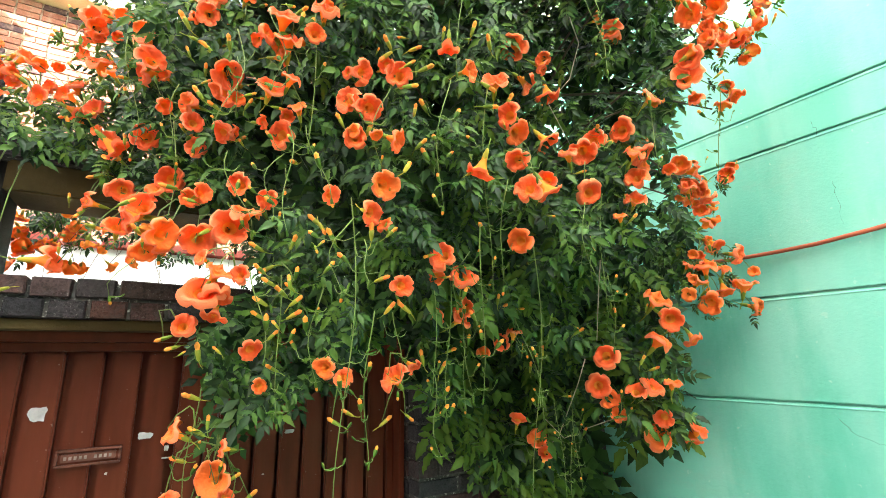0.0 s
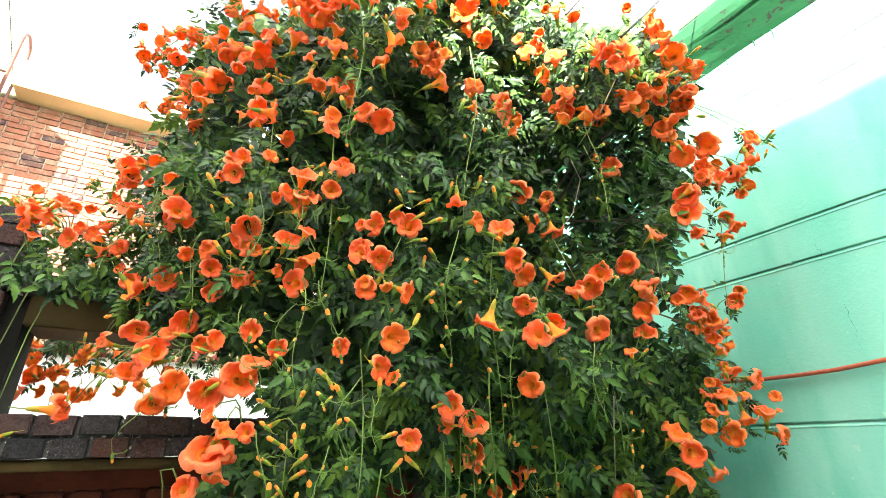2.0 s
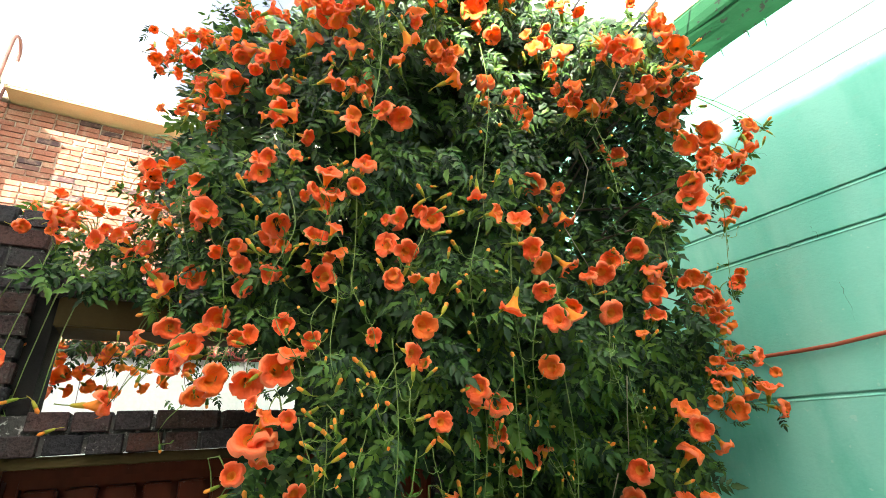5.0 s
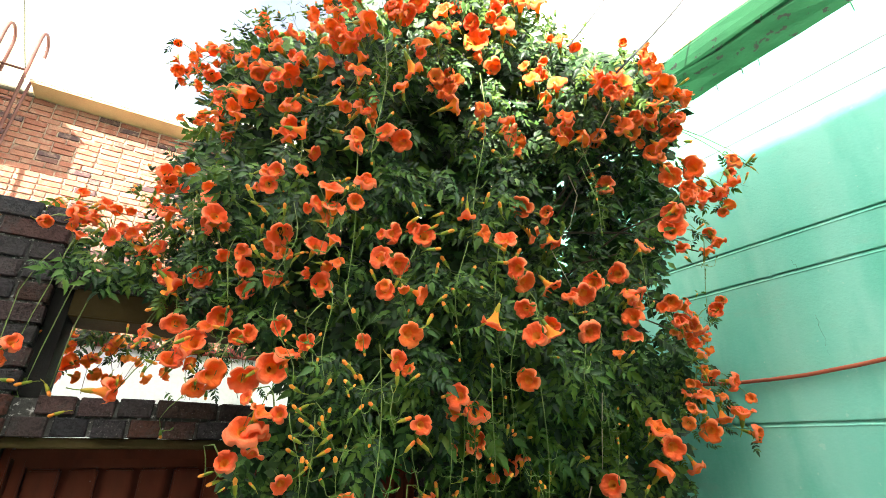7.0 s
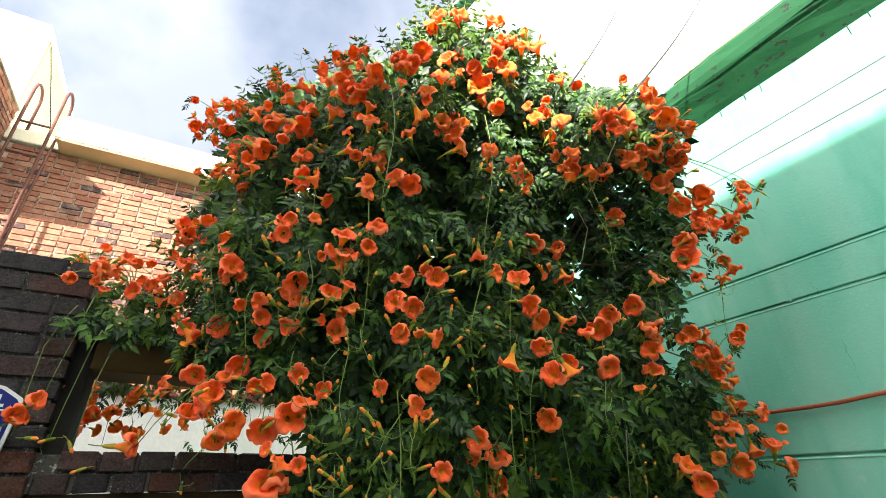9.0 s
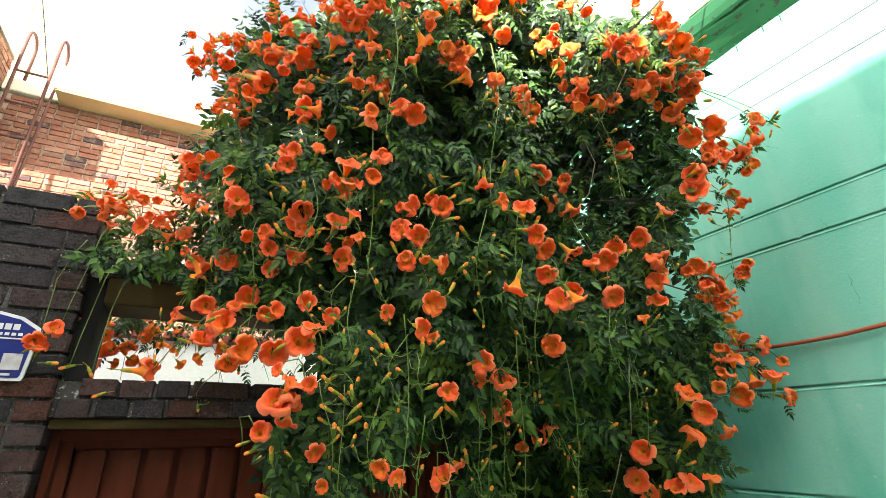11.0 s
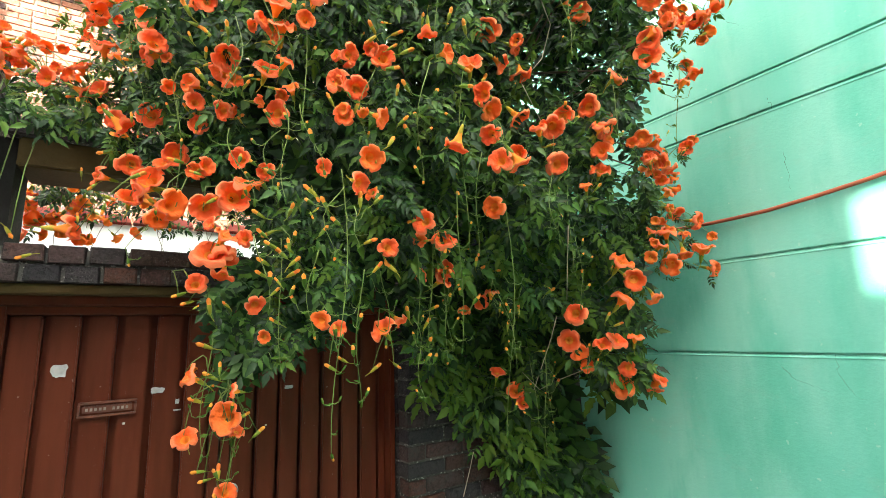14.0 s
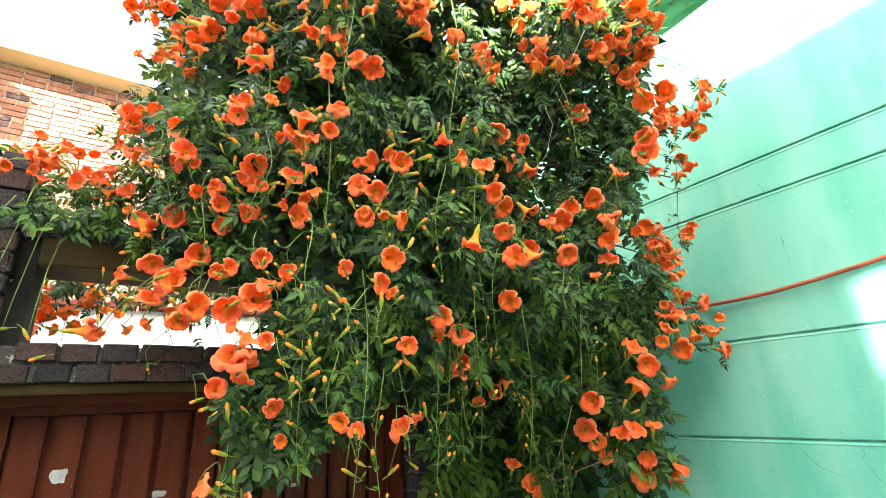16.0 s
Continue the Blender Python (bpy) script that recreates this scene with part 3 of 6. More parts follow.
for k in range(26):
    y = rng.uniform(-0.6, 2.2)
    tube(drips, [(2.182, y, 3.63), (2.184, y + rng.uniform(-0.004, 0.004), 3.60), (2.184, y, 3.60 - rng.uniform(0.005, 0.045))], 0.003, 5, 0.5)
house_part("paint_drips", drips, "green_paint", "runs of green paint under the band")
cop = bmesh.new()
tube(cop, [(2.19, -7.0, 4.42), (2.19, 2.75, 7.30), (2.19, 9.0, 9.10)], 0.11, 8)
house_part("verge", cop, "green_paint", "green verge along the sloping roof edge")
house_part("dot", boxes((2.176, 2.19, 0.904, 0.922, 2.515, 2.531), bevel=0.004), "mint", "small painted plug in the groove")

# ---- hose on the green wall ----
hose = bmesh.new()
tube(hose, [(2.167, 2.3, 2.17), (2.167, 1.9, 2.135), (2.167, 1.53, 2.108), (2.167, 1.30, 2.090), (2.167, 1.16, 2.083), (2.167, 1.0, 2.083), (2.167, 0.87, 2.087), (2.167, 0.70, 2.103), (2.167, 0.55, 2.122), (2.167, 0.2, 2.18), (2.167, -0.4, 2.30), (2.167, -1.2, 2.42)], 0.0085, 8)
tagged(part("hose", hose, "hose"), "rust-orange hose sagging along the mint green wall", "hose")

# ---- overhead cables ----
for name, a, b in (("cable", (0.95, 0.83, 3.13), (2.18, 1.249, 4.985)), ("cable", (0.95, 0.66, 2.87), (2.18, 0.784, 4.40))):
    bm = bmesh.new()
    a, b = Vector(a), Vector(b)
    tube(bm, [a.lerp(b, k / 8) - Vector((0, 0, 0.03 * math.sin(math.pi * k / 8))) for k in range(9)], 0.0040, 5)
    tagged(part(name, bm, "cable"), "thin dark cable strung from the vine to the upper wall", "cable", "cables")

# ---- brick house behind the gate ----
FAR_Y = 5.0
far = structure(thing("wall_brick_house", "red brick house wall with a white flat roof edge", "wall", (0, FAR_Y, 0)), "red brick house wall with a white flat roof edge", "wall")
fw = Matrix.Translation((0, -FAR_Y, 0))


def far_part(name, bm, mat, label=""):
    bm.transform(fw)
    return part(name, bm, mat, far, label)


far_part("wall_core", boxes((-4.5, 3.5, FAR_Y + 0.014, FAR_Y + 4, 0, 4.832)), "mortar_light", "pale mortar between the bricks")
far_part("roof_slab", boxes((-1.625, 3.5, 4.75, 9.0, 4.849, 5.12), bevel=0.01), "cream", "cream painted roof slab edge")
# Tan puts the warm bounced light into the underside's colour.
far_part("soffit", boxes((-1.615, 3.5, 4.765, 5.02, 4.835, 4.8485)), "tan", "underside of the roof slab, tan to carry warm bounced light")
far_part("roof_slab", boxes((-4.5, -1.635, 4.97, 9.0, 4.849, 4.985), bevel=0.006), "cream", "thin roof edge beside the ladder")
wing = prism([(4.11, 5.19), (5.0, 5.19), (5.0, 4.10), (4.11, 4.80)], -2.5, -2.064)
for v in wing.verts:
    v.co = Vector((v.co.y, v.co.x, v.co.z))
bmesh.ops.recalc_face_normals(wing, faces=wing.faces)
far_part("wing_core", wing, "mortar_light", "brick parapet wing")
far_part("wing_cap", boxes((-2.52, -2.04, 4.09, 5.0, 5.192, 5.215), bevel=0.004), "mortar_light")

pent = thing("rooftop_room", "white and pale yellow rooftop room with a cracked side wall", "building", (-4.0, 7.5, 4.99))
pm = Matrix.Translation(-Vector(pent.location))


def pent_part(name, bm, mat, label=""):
    bm.transform(pm)
    return part(name, bm, mat, pent, label)


pent_part("front_wall", boxes((-6.5, -2.56, 6.0, 6.2, 4.99, 7.2)), "white_wall", "sunlit white front wall")
pent_part("side_wall", boxes((-2.74, -2.545, 6.204, 9.5, 4.99, 7.2)), "yellow_cream", "pale yellow side wall")
pent_part("roof", boxes((-6.5, -2.52, 5.97, 9.5, 7.204, 7.29), bevel=0.01), "white_wall")
crk = bmesh.new()
rngc = random.Random(3)
tube(crk, [(-2.543, 6.25 + 0.36 * k + rngc.uniform(-0.04, 0.04), 7.15 - 0.19 * k) for k in range(9)], 0.008, 4)
pent_part("crack", crk, "cable", "long dark crack")

# ---- ladder ----
ladder = thing("ladder", "rusty steel ladder hooked over the roof edge", "ladder", (-1.81, 4.80, 2.5))
lm = Matrix.Translation(-Vector(ladder.location))
for x in (-1.94, -1.685):
    bm = bmesh.new()
    pts = [(x, 4.80, 2.5), (x, 4.80, 5.30)] + [(x, 4.92 - 0.12 * math.cos(a), 5.36 + 0.13 * math.sin(a)) for a in [math.pi * k / 8 for k in range(9)]] + [(x, 5.04, 4.99)]
    tube(bm, pts, 0.0135, 8)
    bm.transform(lm)
    part("rail", bm, "rust", ladder)
for k in range(7):
    bm = bmesh.new()
    z = 4.965 - 0.345 * k
    tube(bm, [(-1.94, 4.80, z), (-1.685, 4.80, z)], 0.011, 6)
    bm.transform(lm)
    part("rung", bm, "rust", ladder)
bm = bmesh.new()
tube(bm, [(-1.64, 4.86, 4.98), (-1.645, 4.84, 4.6), (-1.665, 4.82, 3.75), (-1.67, 4.84, 2.6)], 0.012, 6)
tagged(part("pipe", bm, "rust"), "thin rusty pipe beside the ladder", "pipe")

# ---- low white wall in the yard ----
yard = structure(thing("wall_yard", "white painted yard wall with red tile coping", "wall", (0, 3.4, 0)), "white painted yard wall with red tile coping", "wall")
ym = Matrix.Translation((0, -3.4, 0))
bm = boxes((-1.6, 2.1, 3.4, 3.55, 0, 2.335))
bm.transform(ym)
part("render", bm, "white_wall", yard, "white painted render")
for k in range(22):
    bm = bmesh.new()
    x = -1.6 + k * 0.168
    pts = [(x + 0.084 - 0.08 * math.cos(a), 2.345 + 0.05 * math.sin(a)) for a in [math.pi * j / 6 for j in range(7)]]
    rows = [[bm.verts.new((px, y, pz)) for px, pz in pts] for y in (3.36, 3.6)]
    for j in range(6):
        bm.faces.new((rows[0][j], rows[0][j + 1], rows[1][j + 1], rows[1][j]))
    bm.faces.new(rows[0][::-1])
    bm.faces.new(rows[1])
    bmesh.ops.recalc_face_normals(bm, faces=bm.faces)
    bm.transform(ym)
    part("tile", bm, "tile", yard, "" if k else "red clay coping tile")

# ---- unseen house added on the near side of the lane; it shades the gate ----
opp = structure(thing("wall_lane_house", "unseen plain house added on the near side of the lane to shade the gate", "wall", (-3.0, -4, 0)), "unseen plain house added on the near side of the lane to shade the gate", "wall")
om = Matrix.Translation((3.0, 4, 0))
# Heights and the gap are set only to shape sun on wall and vine.
for nm, d in (("body", (-6.5, -2.704, -4.1, -2.9, 0, 6.10)), ("parapet", (-2.70, -2.5, -4.1, -3.2, 0, 6.93)), ("front_body", (-6.5, -2.5, -2.896, 0.7, 0, 5.52)), ("low_body", (-2.66, -2.5, -12.0, -4.104, 0, 5.52)), ("terrace_roof", (-2.66, -2.5, -12.0, -4.104, 5.98, 6.93))):
    bm = boxes(d)
    bm.transform(om)
    part(nm, bm, "lane_render", opp)
# Unseen wall added behind the viewpoint to hold back fill from the sky.
structure(part("wall_sky_block", boxes((-2.496, 2.6, -5.2, -5.0, 0, 5.2)), "lane_render"), "unseen plain wall added across the lane to cut sky light from the front", "wall")

# ---- trumpet vine ----
# Where the blooms sit: x, y, z in metres, width in cm.
BLOOMS = []
BLOOMS += [(0.77, 0.91, 3.38, 6.1), (0.71, 0.92, 3.33, 8.3), (0.76, 0.95, 3.26, 10.0), (0.70, 0.95, 3.24, 5.7), (0.11, 1.38, 3.24, 7.6), (1.04, 0.87, 3.21, 6.0), (0.24, 1.09, 3.21, 5.5), (0.63, 0.97, 3.19, 6.5), (-0.16, 1.72, 3.19, 6.7), (0.50, 0.96, 3.17, 7.6), (0.41, 0.96, 3.15, 7.8), (0.21, 1.17, 3.15, 5.9), (0.66, 0.99, 3.15, 10.0), (0.05, 1.47, 3.13, 9.0), (0.33, 0.99, 3.12, 4.3), (0.13, 1.36, 3.11, 6.2), (0.36, 0.98, 3.10, 5.5), (0.92, 0.95, 3.10, 5.7), (0.75, 1.00, 3.07, 7.8), (0.29, 1.04, 3.06, 8.9), (-0.09, 1.63, 3.05, 7.3), (0.23, 1.16, 3.05, 9.9)]
BLOOMS += [(1.08, 0.81, 3.02, 8.4), (0.12, 1.37, 3.02, 10.0), (1.27, 0.70, 3.01, 10.0), (1.13, 0.75, 3.00, 6.5), (0.45, 1.01, 2.99, 4.6), (0.61, 1.03, 2.98, 6.1), (0.53, 1.04, 2.96, 7.2), (0.02, 1.49, 2.96, 10.0), (0.58, 1.05, 2.93, 7.2), (-0.06, 1.58, 2.93, 7.4), (1.24, 0.76, 2.91, 8.1), (-0.01, 1.50, 2.89, 6.1), (1.37, 0.76, 2.89, 9.9), (0.62, 1.05, 2.88, 8.0), (1.16, 0.82, 2.87, 9.2), (0.78, 0.99, 2.86, 7.7), (1.21, 0.81, 2.85, 6.5), (0.99, 0.93, 2.85, 6.7), (1.11, 0.89, 2.85, 7.3), (1.08, 0.91, 2.84, 7.3), (1.31, 0.81, 2.81, 8.1), (0.33, 1.13, 2.79, 4.0)]
BLOOMS += [(0.80, 0.97, 2.77, 7.9), (1.47, 0.77, 2.77, 9.0), (0.14, 1.29, 2.75, 7.4), (1.23, 0.98, 2.73, 8.6), (0.39, 1.12, 2.73, 6.6), (1.39, 0.81, 2.72, 8.2), (0.44, 1.11, 2.70, 7.8), (1.46, 0.79, 2.69, 7.4), (-0.18, 1.69, 2.69, 7.8), (1.52, 0.78, 2.67, 6.5), (0.32, 1.15, 2.67, 6.5), (-0.16, 1.67, 2.64, 6.7), (-0.44, 2.02, 2.60, 10.0), (1.00, 1.06, 2.58, 5.2), (1.38, 0.83, 2.58, 8.4), (0.18, 1.22, 2.57, 5.2), (0.11, 1.27, 2.57, 5.4), (0.84, 1.01, 2.53, 7.9), (1.39, 0.84, 2.53, 10.0), (0.10, 1.28, 2.52, 5.7), (-0.40, 2.00, 2.51, 10.0), (-0.01, 1.46, 2.47, 7.8)]
BLOOMS += [(0.33, 1.15, 2.47, 6.1), (1.31, 0.91, 2.47, 6.4), (0.23, 1.18, 2.45, 5.3), (-0.30, 1.92, 2.45, 6.7), (-0.16, 1.75, 2.43, 6.2), (0.76, 1.00, 2.40, 7.7), (0.68, 0.99, 2.39, 6.0), (0.52, 1.08, 2.38, 7.7), (0.45, 1.12, 2.38, 6.7), (0.16, 1.28, 2.37, 7.7), (1.24, 0.99, 2.37, 8.0), (0.25, 1.22, 2.34, 7.8), (1.16, 1.03, 2.34, 8.6), (1.77, 0.96, 2.32, 6.5), (-0.11, 1.72, 2.32, 6.9), (0.80, 1.01, 2.31, 7.4), (0.41, 1.14, 2.31, 7.3), (0.10, 1.43, 2.30, 5.9), (-0.01, 1.59, 2.30, 8.6), (1.49, 0.96, 2.30, 6.8), (1.32, 0.97, 2.29, 8.1), (0.46, 1.11, 2.28, 6.8)]
BLOOMS += [(1.11, 1.03, 2.28, 8.4), (0.85, 1.02, 2.27, 7.5), (0.16, 1.38, 2.26, 5.7), (0.28, 1.27, 2.24, 7.9), (1.62, 0.99, 2.24, 7.7), (0.11, 1.45, 2.24, 5.5), (1.29, 0.99, 2.23, 7.5), (0.43, 1.13, 2.21, 6.4), (0.82, 1.00, 2.18, 6.4), (1.31, 1.01, 2.17, 7.2), (0.06, 1.51, 2.16, 8.0), (-0.05, 1.64, 2.15, 7.7), (0.93, 1.01, 2.15, 6.0), (1.12, 1.02, 2.15, 8.2), (0.03, 1.53, 2.14, 5.7), (0.21, 1.36, 2.12, 6.6), (0.84, 0.99, 2.11, 7.8), (0.14, 1.40, 2.10, 5.6), (0.00, 1.54, 2.09, 9.1), (0.11, 1.43, 2.09, 5.3), (0.49, 1.08, 2.08, 7.2), (-0.44, 1.93, 2.08, 10.0)]
BLOOMS += [(0.27, 1.29, 2.07, 5.3), (0.39, 1.16, 2.06, 5.0), (-0.04, 1.57, 2.04, 7.8), (-0.48, 1.93, 2.03, 10.0), (0.47, 1.10, 2.01, 6.5), (0.20, 1.31, 2.00, 9.1), (0.87, 1.07, 1.99, 7.8), (0.07, 1.40, 1.98, 8.5), (0.13, 1.33, 1.96, 8.1), (1.74, 1.09, 1.96, 8.6), (1.99, 1.06, 1.96, 10.0), (0.03, 1.42, 1.94, 5.9), (0.66, 1.12, 1.94, 7.3), (0.14, 1.31, 1.92, 4.5), (0.76, 1.17, 1.91, 8.2), (1.56, 1.14, 1.89, 10.0), (0.68, 1.17, 1.89, 5.4), (0.22, 1.27, 1.88, 4.6), (1.82, 1.11, 1.87, 8.9), (0.57, 1.15, 1.86, 5.8), (0.15, 1.30, 1.85, 9.6), (0.84, 1.29, 1.83, 6.9)]
BLOOMS += [(1.65, 1.16, 1.81, 10.0), (0.85, 1.31, 1.81, 7.5), (0.72, 1.25, 1.80, 5.1), (0.12, 1.34, 1.77, 5.8), (1.61, 1.18, 1.75, 9.9), (1.09, 1.44, 1.74, 6.3), (1.03, 1.46, 1.71, 4.9), (0.27, 1.34, 1.71, 5.8), (1.42, 1.28, 1.69, 9.0), (0.42, 1.27, 1.67, 5.7), (0.60, 1.27, 1.65, 8.0), (0.47, 1.26, 1.65, 5.3), (0.30, 1.37, 1.63, 4.0), (1.62, 1.24, 1.59, 9.1), (1.47, 1.36, 1.58, 8.9), (1.56, 1.27, 1.57, 7.5), (1.52, 1.35, 1.53, 8.6), (1.56, 1.36, 1.48, 6.7), (1.33, 1.65, 1.46, 7.4), (1.71, 1.28, 1.46, 7.5), (0.22, 1.45, 1.42, 9.2), (1.74, 1.33, 1.39, 10.0)]
BLOOMS += [(0.13, 1.47, 1.38, 6.7), (0.26, 1.46, 1.38, 4.1), (1.44, 1.67, 1.37, 8.3), (1.49, 1.68, 1.31, 6.2), (0.25, 1.53, 1.21, 6.8)]
# Blooms seen from the side: x, y, z, length in cm, way of the mouth in degrees from level.
SIDE_BLOOMS = []
SIDE_BLOOMS += [(0.90, 0.91, 3.42, 8.0, 90), (0.67, 0.89, 3.40, 7.4, 60), (0.83, 0.92, 3.39, 8.0, 80), (0.54, 0.91, 3.38, 7.9, 85), (0.00, 1.54, 3.36, 8.0, 130), (0.46, 0.93, 3.35, 7.1, 100), (-0.21, 1.78, 3.33, 8.0, 200), (-0.11, 1.68, 3.31, 8.0, 130), (1.00, 0.91, 3.29, 7.7, 90), (0.43, 0.94, 3.29, 5.8, 110), (-0.04, 1.60, 3.24, 8.0, 120), (0.05, 1.47, 3.23, 8.0, 150), (-0.22, 1.79, 3.22, 8.0, 190), (0.20, 1.17, 3.21, 8.0, 100), (0.17, 1.26, 3.20, 8.0, 100), (0.49, 0.98, 3.11, 8.0, 100), (1.18, 0.69, 3.10, 6.7, 60), (0.88, 0.96, 3.07, 7.6, 100), (1.22, 0.69, 3.06, 7.9, 80)]
SIDE_BLOOMS += [(-0.04, 1.58, 3.06, 8.0, 110), (0.25, 1.11, 3.05, 8.0, 80), (0.97, 0.91, 3.05, 8.0, 80), (1.10, 0.77, 3.04, 7.1, 100), (0.45, 1.00, 3.03, 7.4, 90), (0.20, 1.23, 3.03, 8.0, 80), (1.42, 0.70, 3.01, 8.0, -30), (1.12, 0.77, 2.97, 8.0, 90), (1.25, 0.73, 2.95, 7.2, 90), (1.37, 0.73, 2.94, 8.0, 70), (-0.13, 1.65, 2.93, 7.6, 170), (0.29, 1.11, 2.93, 8.0, 90), (0.45, 1.04, 2.92, 8.0, -60), (0.99, 0.91, 2.91, 8.0, 75), (0.71, 1.02, 2.90, 8.0, 80), (0.14, 1.33, 2.88, 7.1, 70), (-0.08, 1.59, 2.87, 6.1, 200), (1.71, 0.72, 2.86, 8.0, 40), (0.32, 1.14, 2.81, 6.5, 60)]
SIDE_BLOOMS += [(1.68, 0.74, 2.74, 8.0, -80), (0.18, 1.25, 2.72, 7.0, 0), (1.62, 0.76, 2.69, 7.8, -70), (-0.53, 2.07, 2.64, 8.0, 160), (-0.21, 1.74, 2.64, 6.8, 180), (-0.33, 1.92, 2.57, 8.0, 50), (1.02, 1.07, 2.56, 6.5, -30), (0.35, 1.14, 2.55, 7.3, 80), (-0.04, 1.49, 2.55, 8.0, 120), (-0.15, 1.68, 2.55, 8.0, 100), (1.65, 0.83, 2.52, 8.0, -70), (-0.22, 1.80, 2.52, 6.2, 120), (-0.35, 1.95, 2.51, 8.0, 20), (0.26, 1.17, 2.51, 7.7, 80), (-0.42, 2.02, 2.50, 8.0, 190), (0.94, 1.06, 2.47, 7.2, -40), (1.03, 1.08, 2.46, 8.0, -80), (-0.04, 1.53, 2.45, 7.5, 200), (0.27, 1.17, 2.45, 8.0, 90)]
SIDE_BLOOMS += [(-0.19, 1.80, 2.42, 7.3, -20), (0.62, 1.00, 2.42, 5.7, -90), (0.29, 1.19, 2.36, 5.3, 70), (0.07, 1.43, 2.35, 6.9, 170), (0.14, 1.33, 2.34, 8.0, 210), (1.28, 0.97, 2.31, 7.2, 60), (1.60, 0.96, 2.30, 7.6, 0), (1.05, 1.04, 2.28, 6.7, 100), (0.98, 1.04, 2.28, 8.0, -50), (-0.07, 1.67, 2.27, 8.0, -40), (1.73, 1.01, 2.22, 8.0, -60), (0.52, 1.07, 2.19, 6.2, -20), (-0.14, 1.72, 2.13, 8.0, 170), (0.94, 1.01, 2.11, 8.0, -60), (0.69, 0.99, 2.11, 7.5, -110), (1.82, 1.05, 2.07, 8.0, -50), (1.97, 1.04, 2.06, 8.0, -10), (-0.03, 1.55, 2.05, 8.0, 190), (0.23, 1.31, 2.05, 8.0, 80)]
SIDE_BLOOMS += [(1.75, 1.07, 2.01, 8.0, 90), (-0.16, 1.64, 1.94, 8.0, 0), (1.90, 1.09, 1.91, 8.0, -80), (0.18, 1.28, 1.89, 6.4, 60), (2.11, 1.07, 1.86, 8.0, -20), (0.18, 1.30, 1.82, 7.8, -80), (1.11, 1.39, 1.78, 6.1, 80), (0.18, 1.32, 1.78, 5.9, -100), (1.80, 1.17, 1.73, 8.0, -60), (0.69, 1.31, 1.66, 5.5, -40), (1.70, 1.22, 1.60, 7.1, 80), (0.12, 1.44, 1.54, 6.8, 150), (0.23, 1.43, 1.49, 4.5, 170), (1.93, 1.28, 1.41, 8.0, 60), (1.92, 1.31, 1.35, 8.0, -90)]
# Closed buds: x, y, z, way of the tip in degrees from level.
BUDS = []
BUDS += [(1.38, 0.68, 3.06, 20), (-0.13, 1.68, 3.05, 180), (0.84, 0.97, 3.00, 100), (0.93, 0.94, 2.98, 80), (0.19, 1.26, 2.96, 30), (1.04, 0.86, 2.95, 80), (1.09, 0.82, 2.93, 90), (1.38, 0.75, 2.91, 60), (0.14, 1.32, 2.89, 60), (1.79, 0.70, 2.88, 40), (0.17, 1.28, 2.87, -20), (0.25, 1.18, 2.87, 60), (0.69, 1.02, 2.82, 90), (0.26, 1.18, 2.71, 0), (1.51, 0.81, 2.55, 30), (0.68, 0.98, 2.50, 70), (0.61, 1.01, 2.48, 80), (0.73, 0.98, 2.48, 100), (0.50, 1.10, 2.47, 120), (0.55, 1.05, 2.44, 20), (0.11, 1.29, 2.43, 140), (0.15, 1.24, 2.43, 100), (-0.23, 1.84, 2.42, 200), (0.54, 1.06, 2.40, 30)]
BUDS += [(0.11, 1.32, 2.39, 90), (0.57, 1.03, 2.38, 20), (0.82, 1.02, 2.36, 60), (0.04, 1.48, 2.34, 140), (0.14, 1.36, 2.32, 150), (0.21, 1.29, 2.31, 60), (0.55, 1.05, 2.27, 80), (0.40, 1.15, 2.25, 120), (-0.12, 1.73, 2.21, 200), (0.56, 1.04, 2.18, 40), (-0.14, 1.71, 2.09, 230), (1.76, 1.05, 2.07, 100), (0.36, 1.18, 2.00, 140), (-0.10, 1.61, 2.00, -100), (0.37, 1.16, 1.98, -60), (0.51, 1.09, 1.97, 40), (-0.40, 1.86, 1.97, 200), (0.47, 1.11, 1.97, 90), (0.39, 1.15, 1.96, 120), (-0.33, 1.80, 1.95, -60), (0.32, 1.21, 1.95, 70), (0.25, 1.25, 1.94, 150), (1.78, 1.10, 1.91, 40), (0.26, 1.25, 1.89, 140)]
BUDS += [(0.39, 1.16, 1.89, 50), (0.51, 1.14, 1.87, 20), (0.32, 1.22, 1.86, 100), (0.96, 1.28, 1.86, 80), (0.28, 1.24, 1.86, 150), (0.99, 1.30, 1.84, 30), (1.07, 1.31, 1.84, 0), (0.27, 1.27, 1.82, 150), (0.34, 1.24, 1.82, 40), (0.59, 1.18, 1.81, 140), (0.27, 1.29, 1.79, 150), (0.34, 1.25, 1.79, 30), (1.31, 1.29, 1.77, 30), (0.09, 1.37, 1.74, 200), (1.20, 1.46, 1.72, 90), (0.11, 1.37, 1.72, 200), (0.16, 1.36, 1.71, 100), (0.84, 1.37, 1.71, 20), (1.28, 1.44, 1.71, 90), (0.71, 1.31, 1.69, 100), (1.54, 1.22, 1.67, 60), (0.32, 1.34, 1.67, 150), (0.83, 1.40, 1.66, 60), (1.28, 1.51, 1.65, 80)]
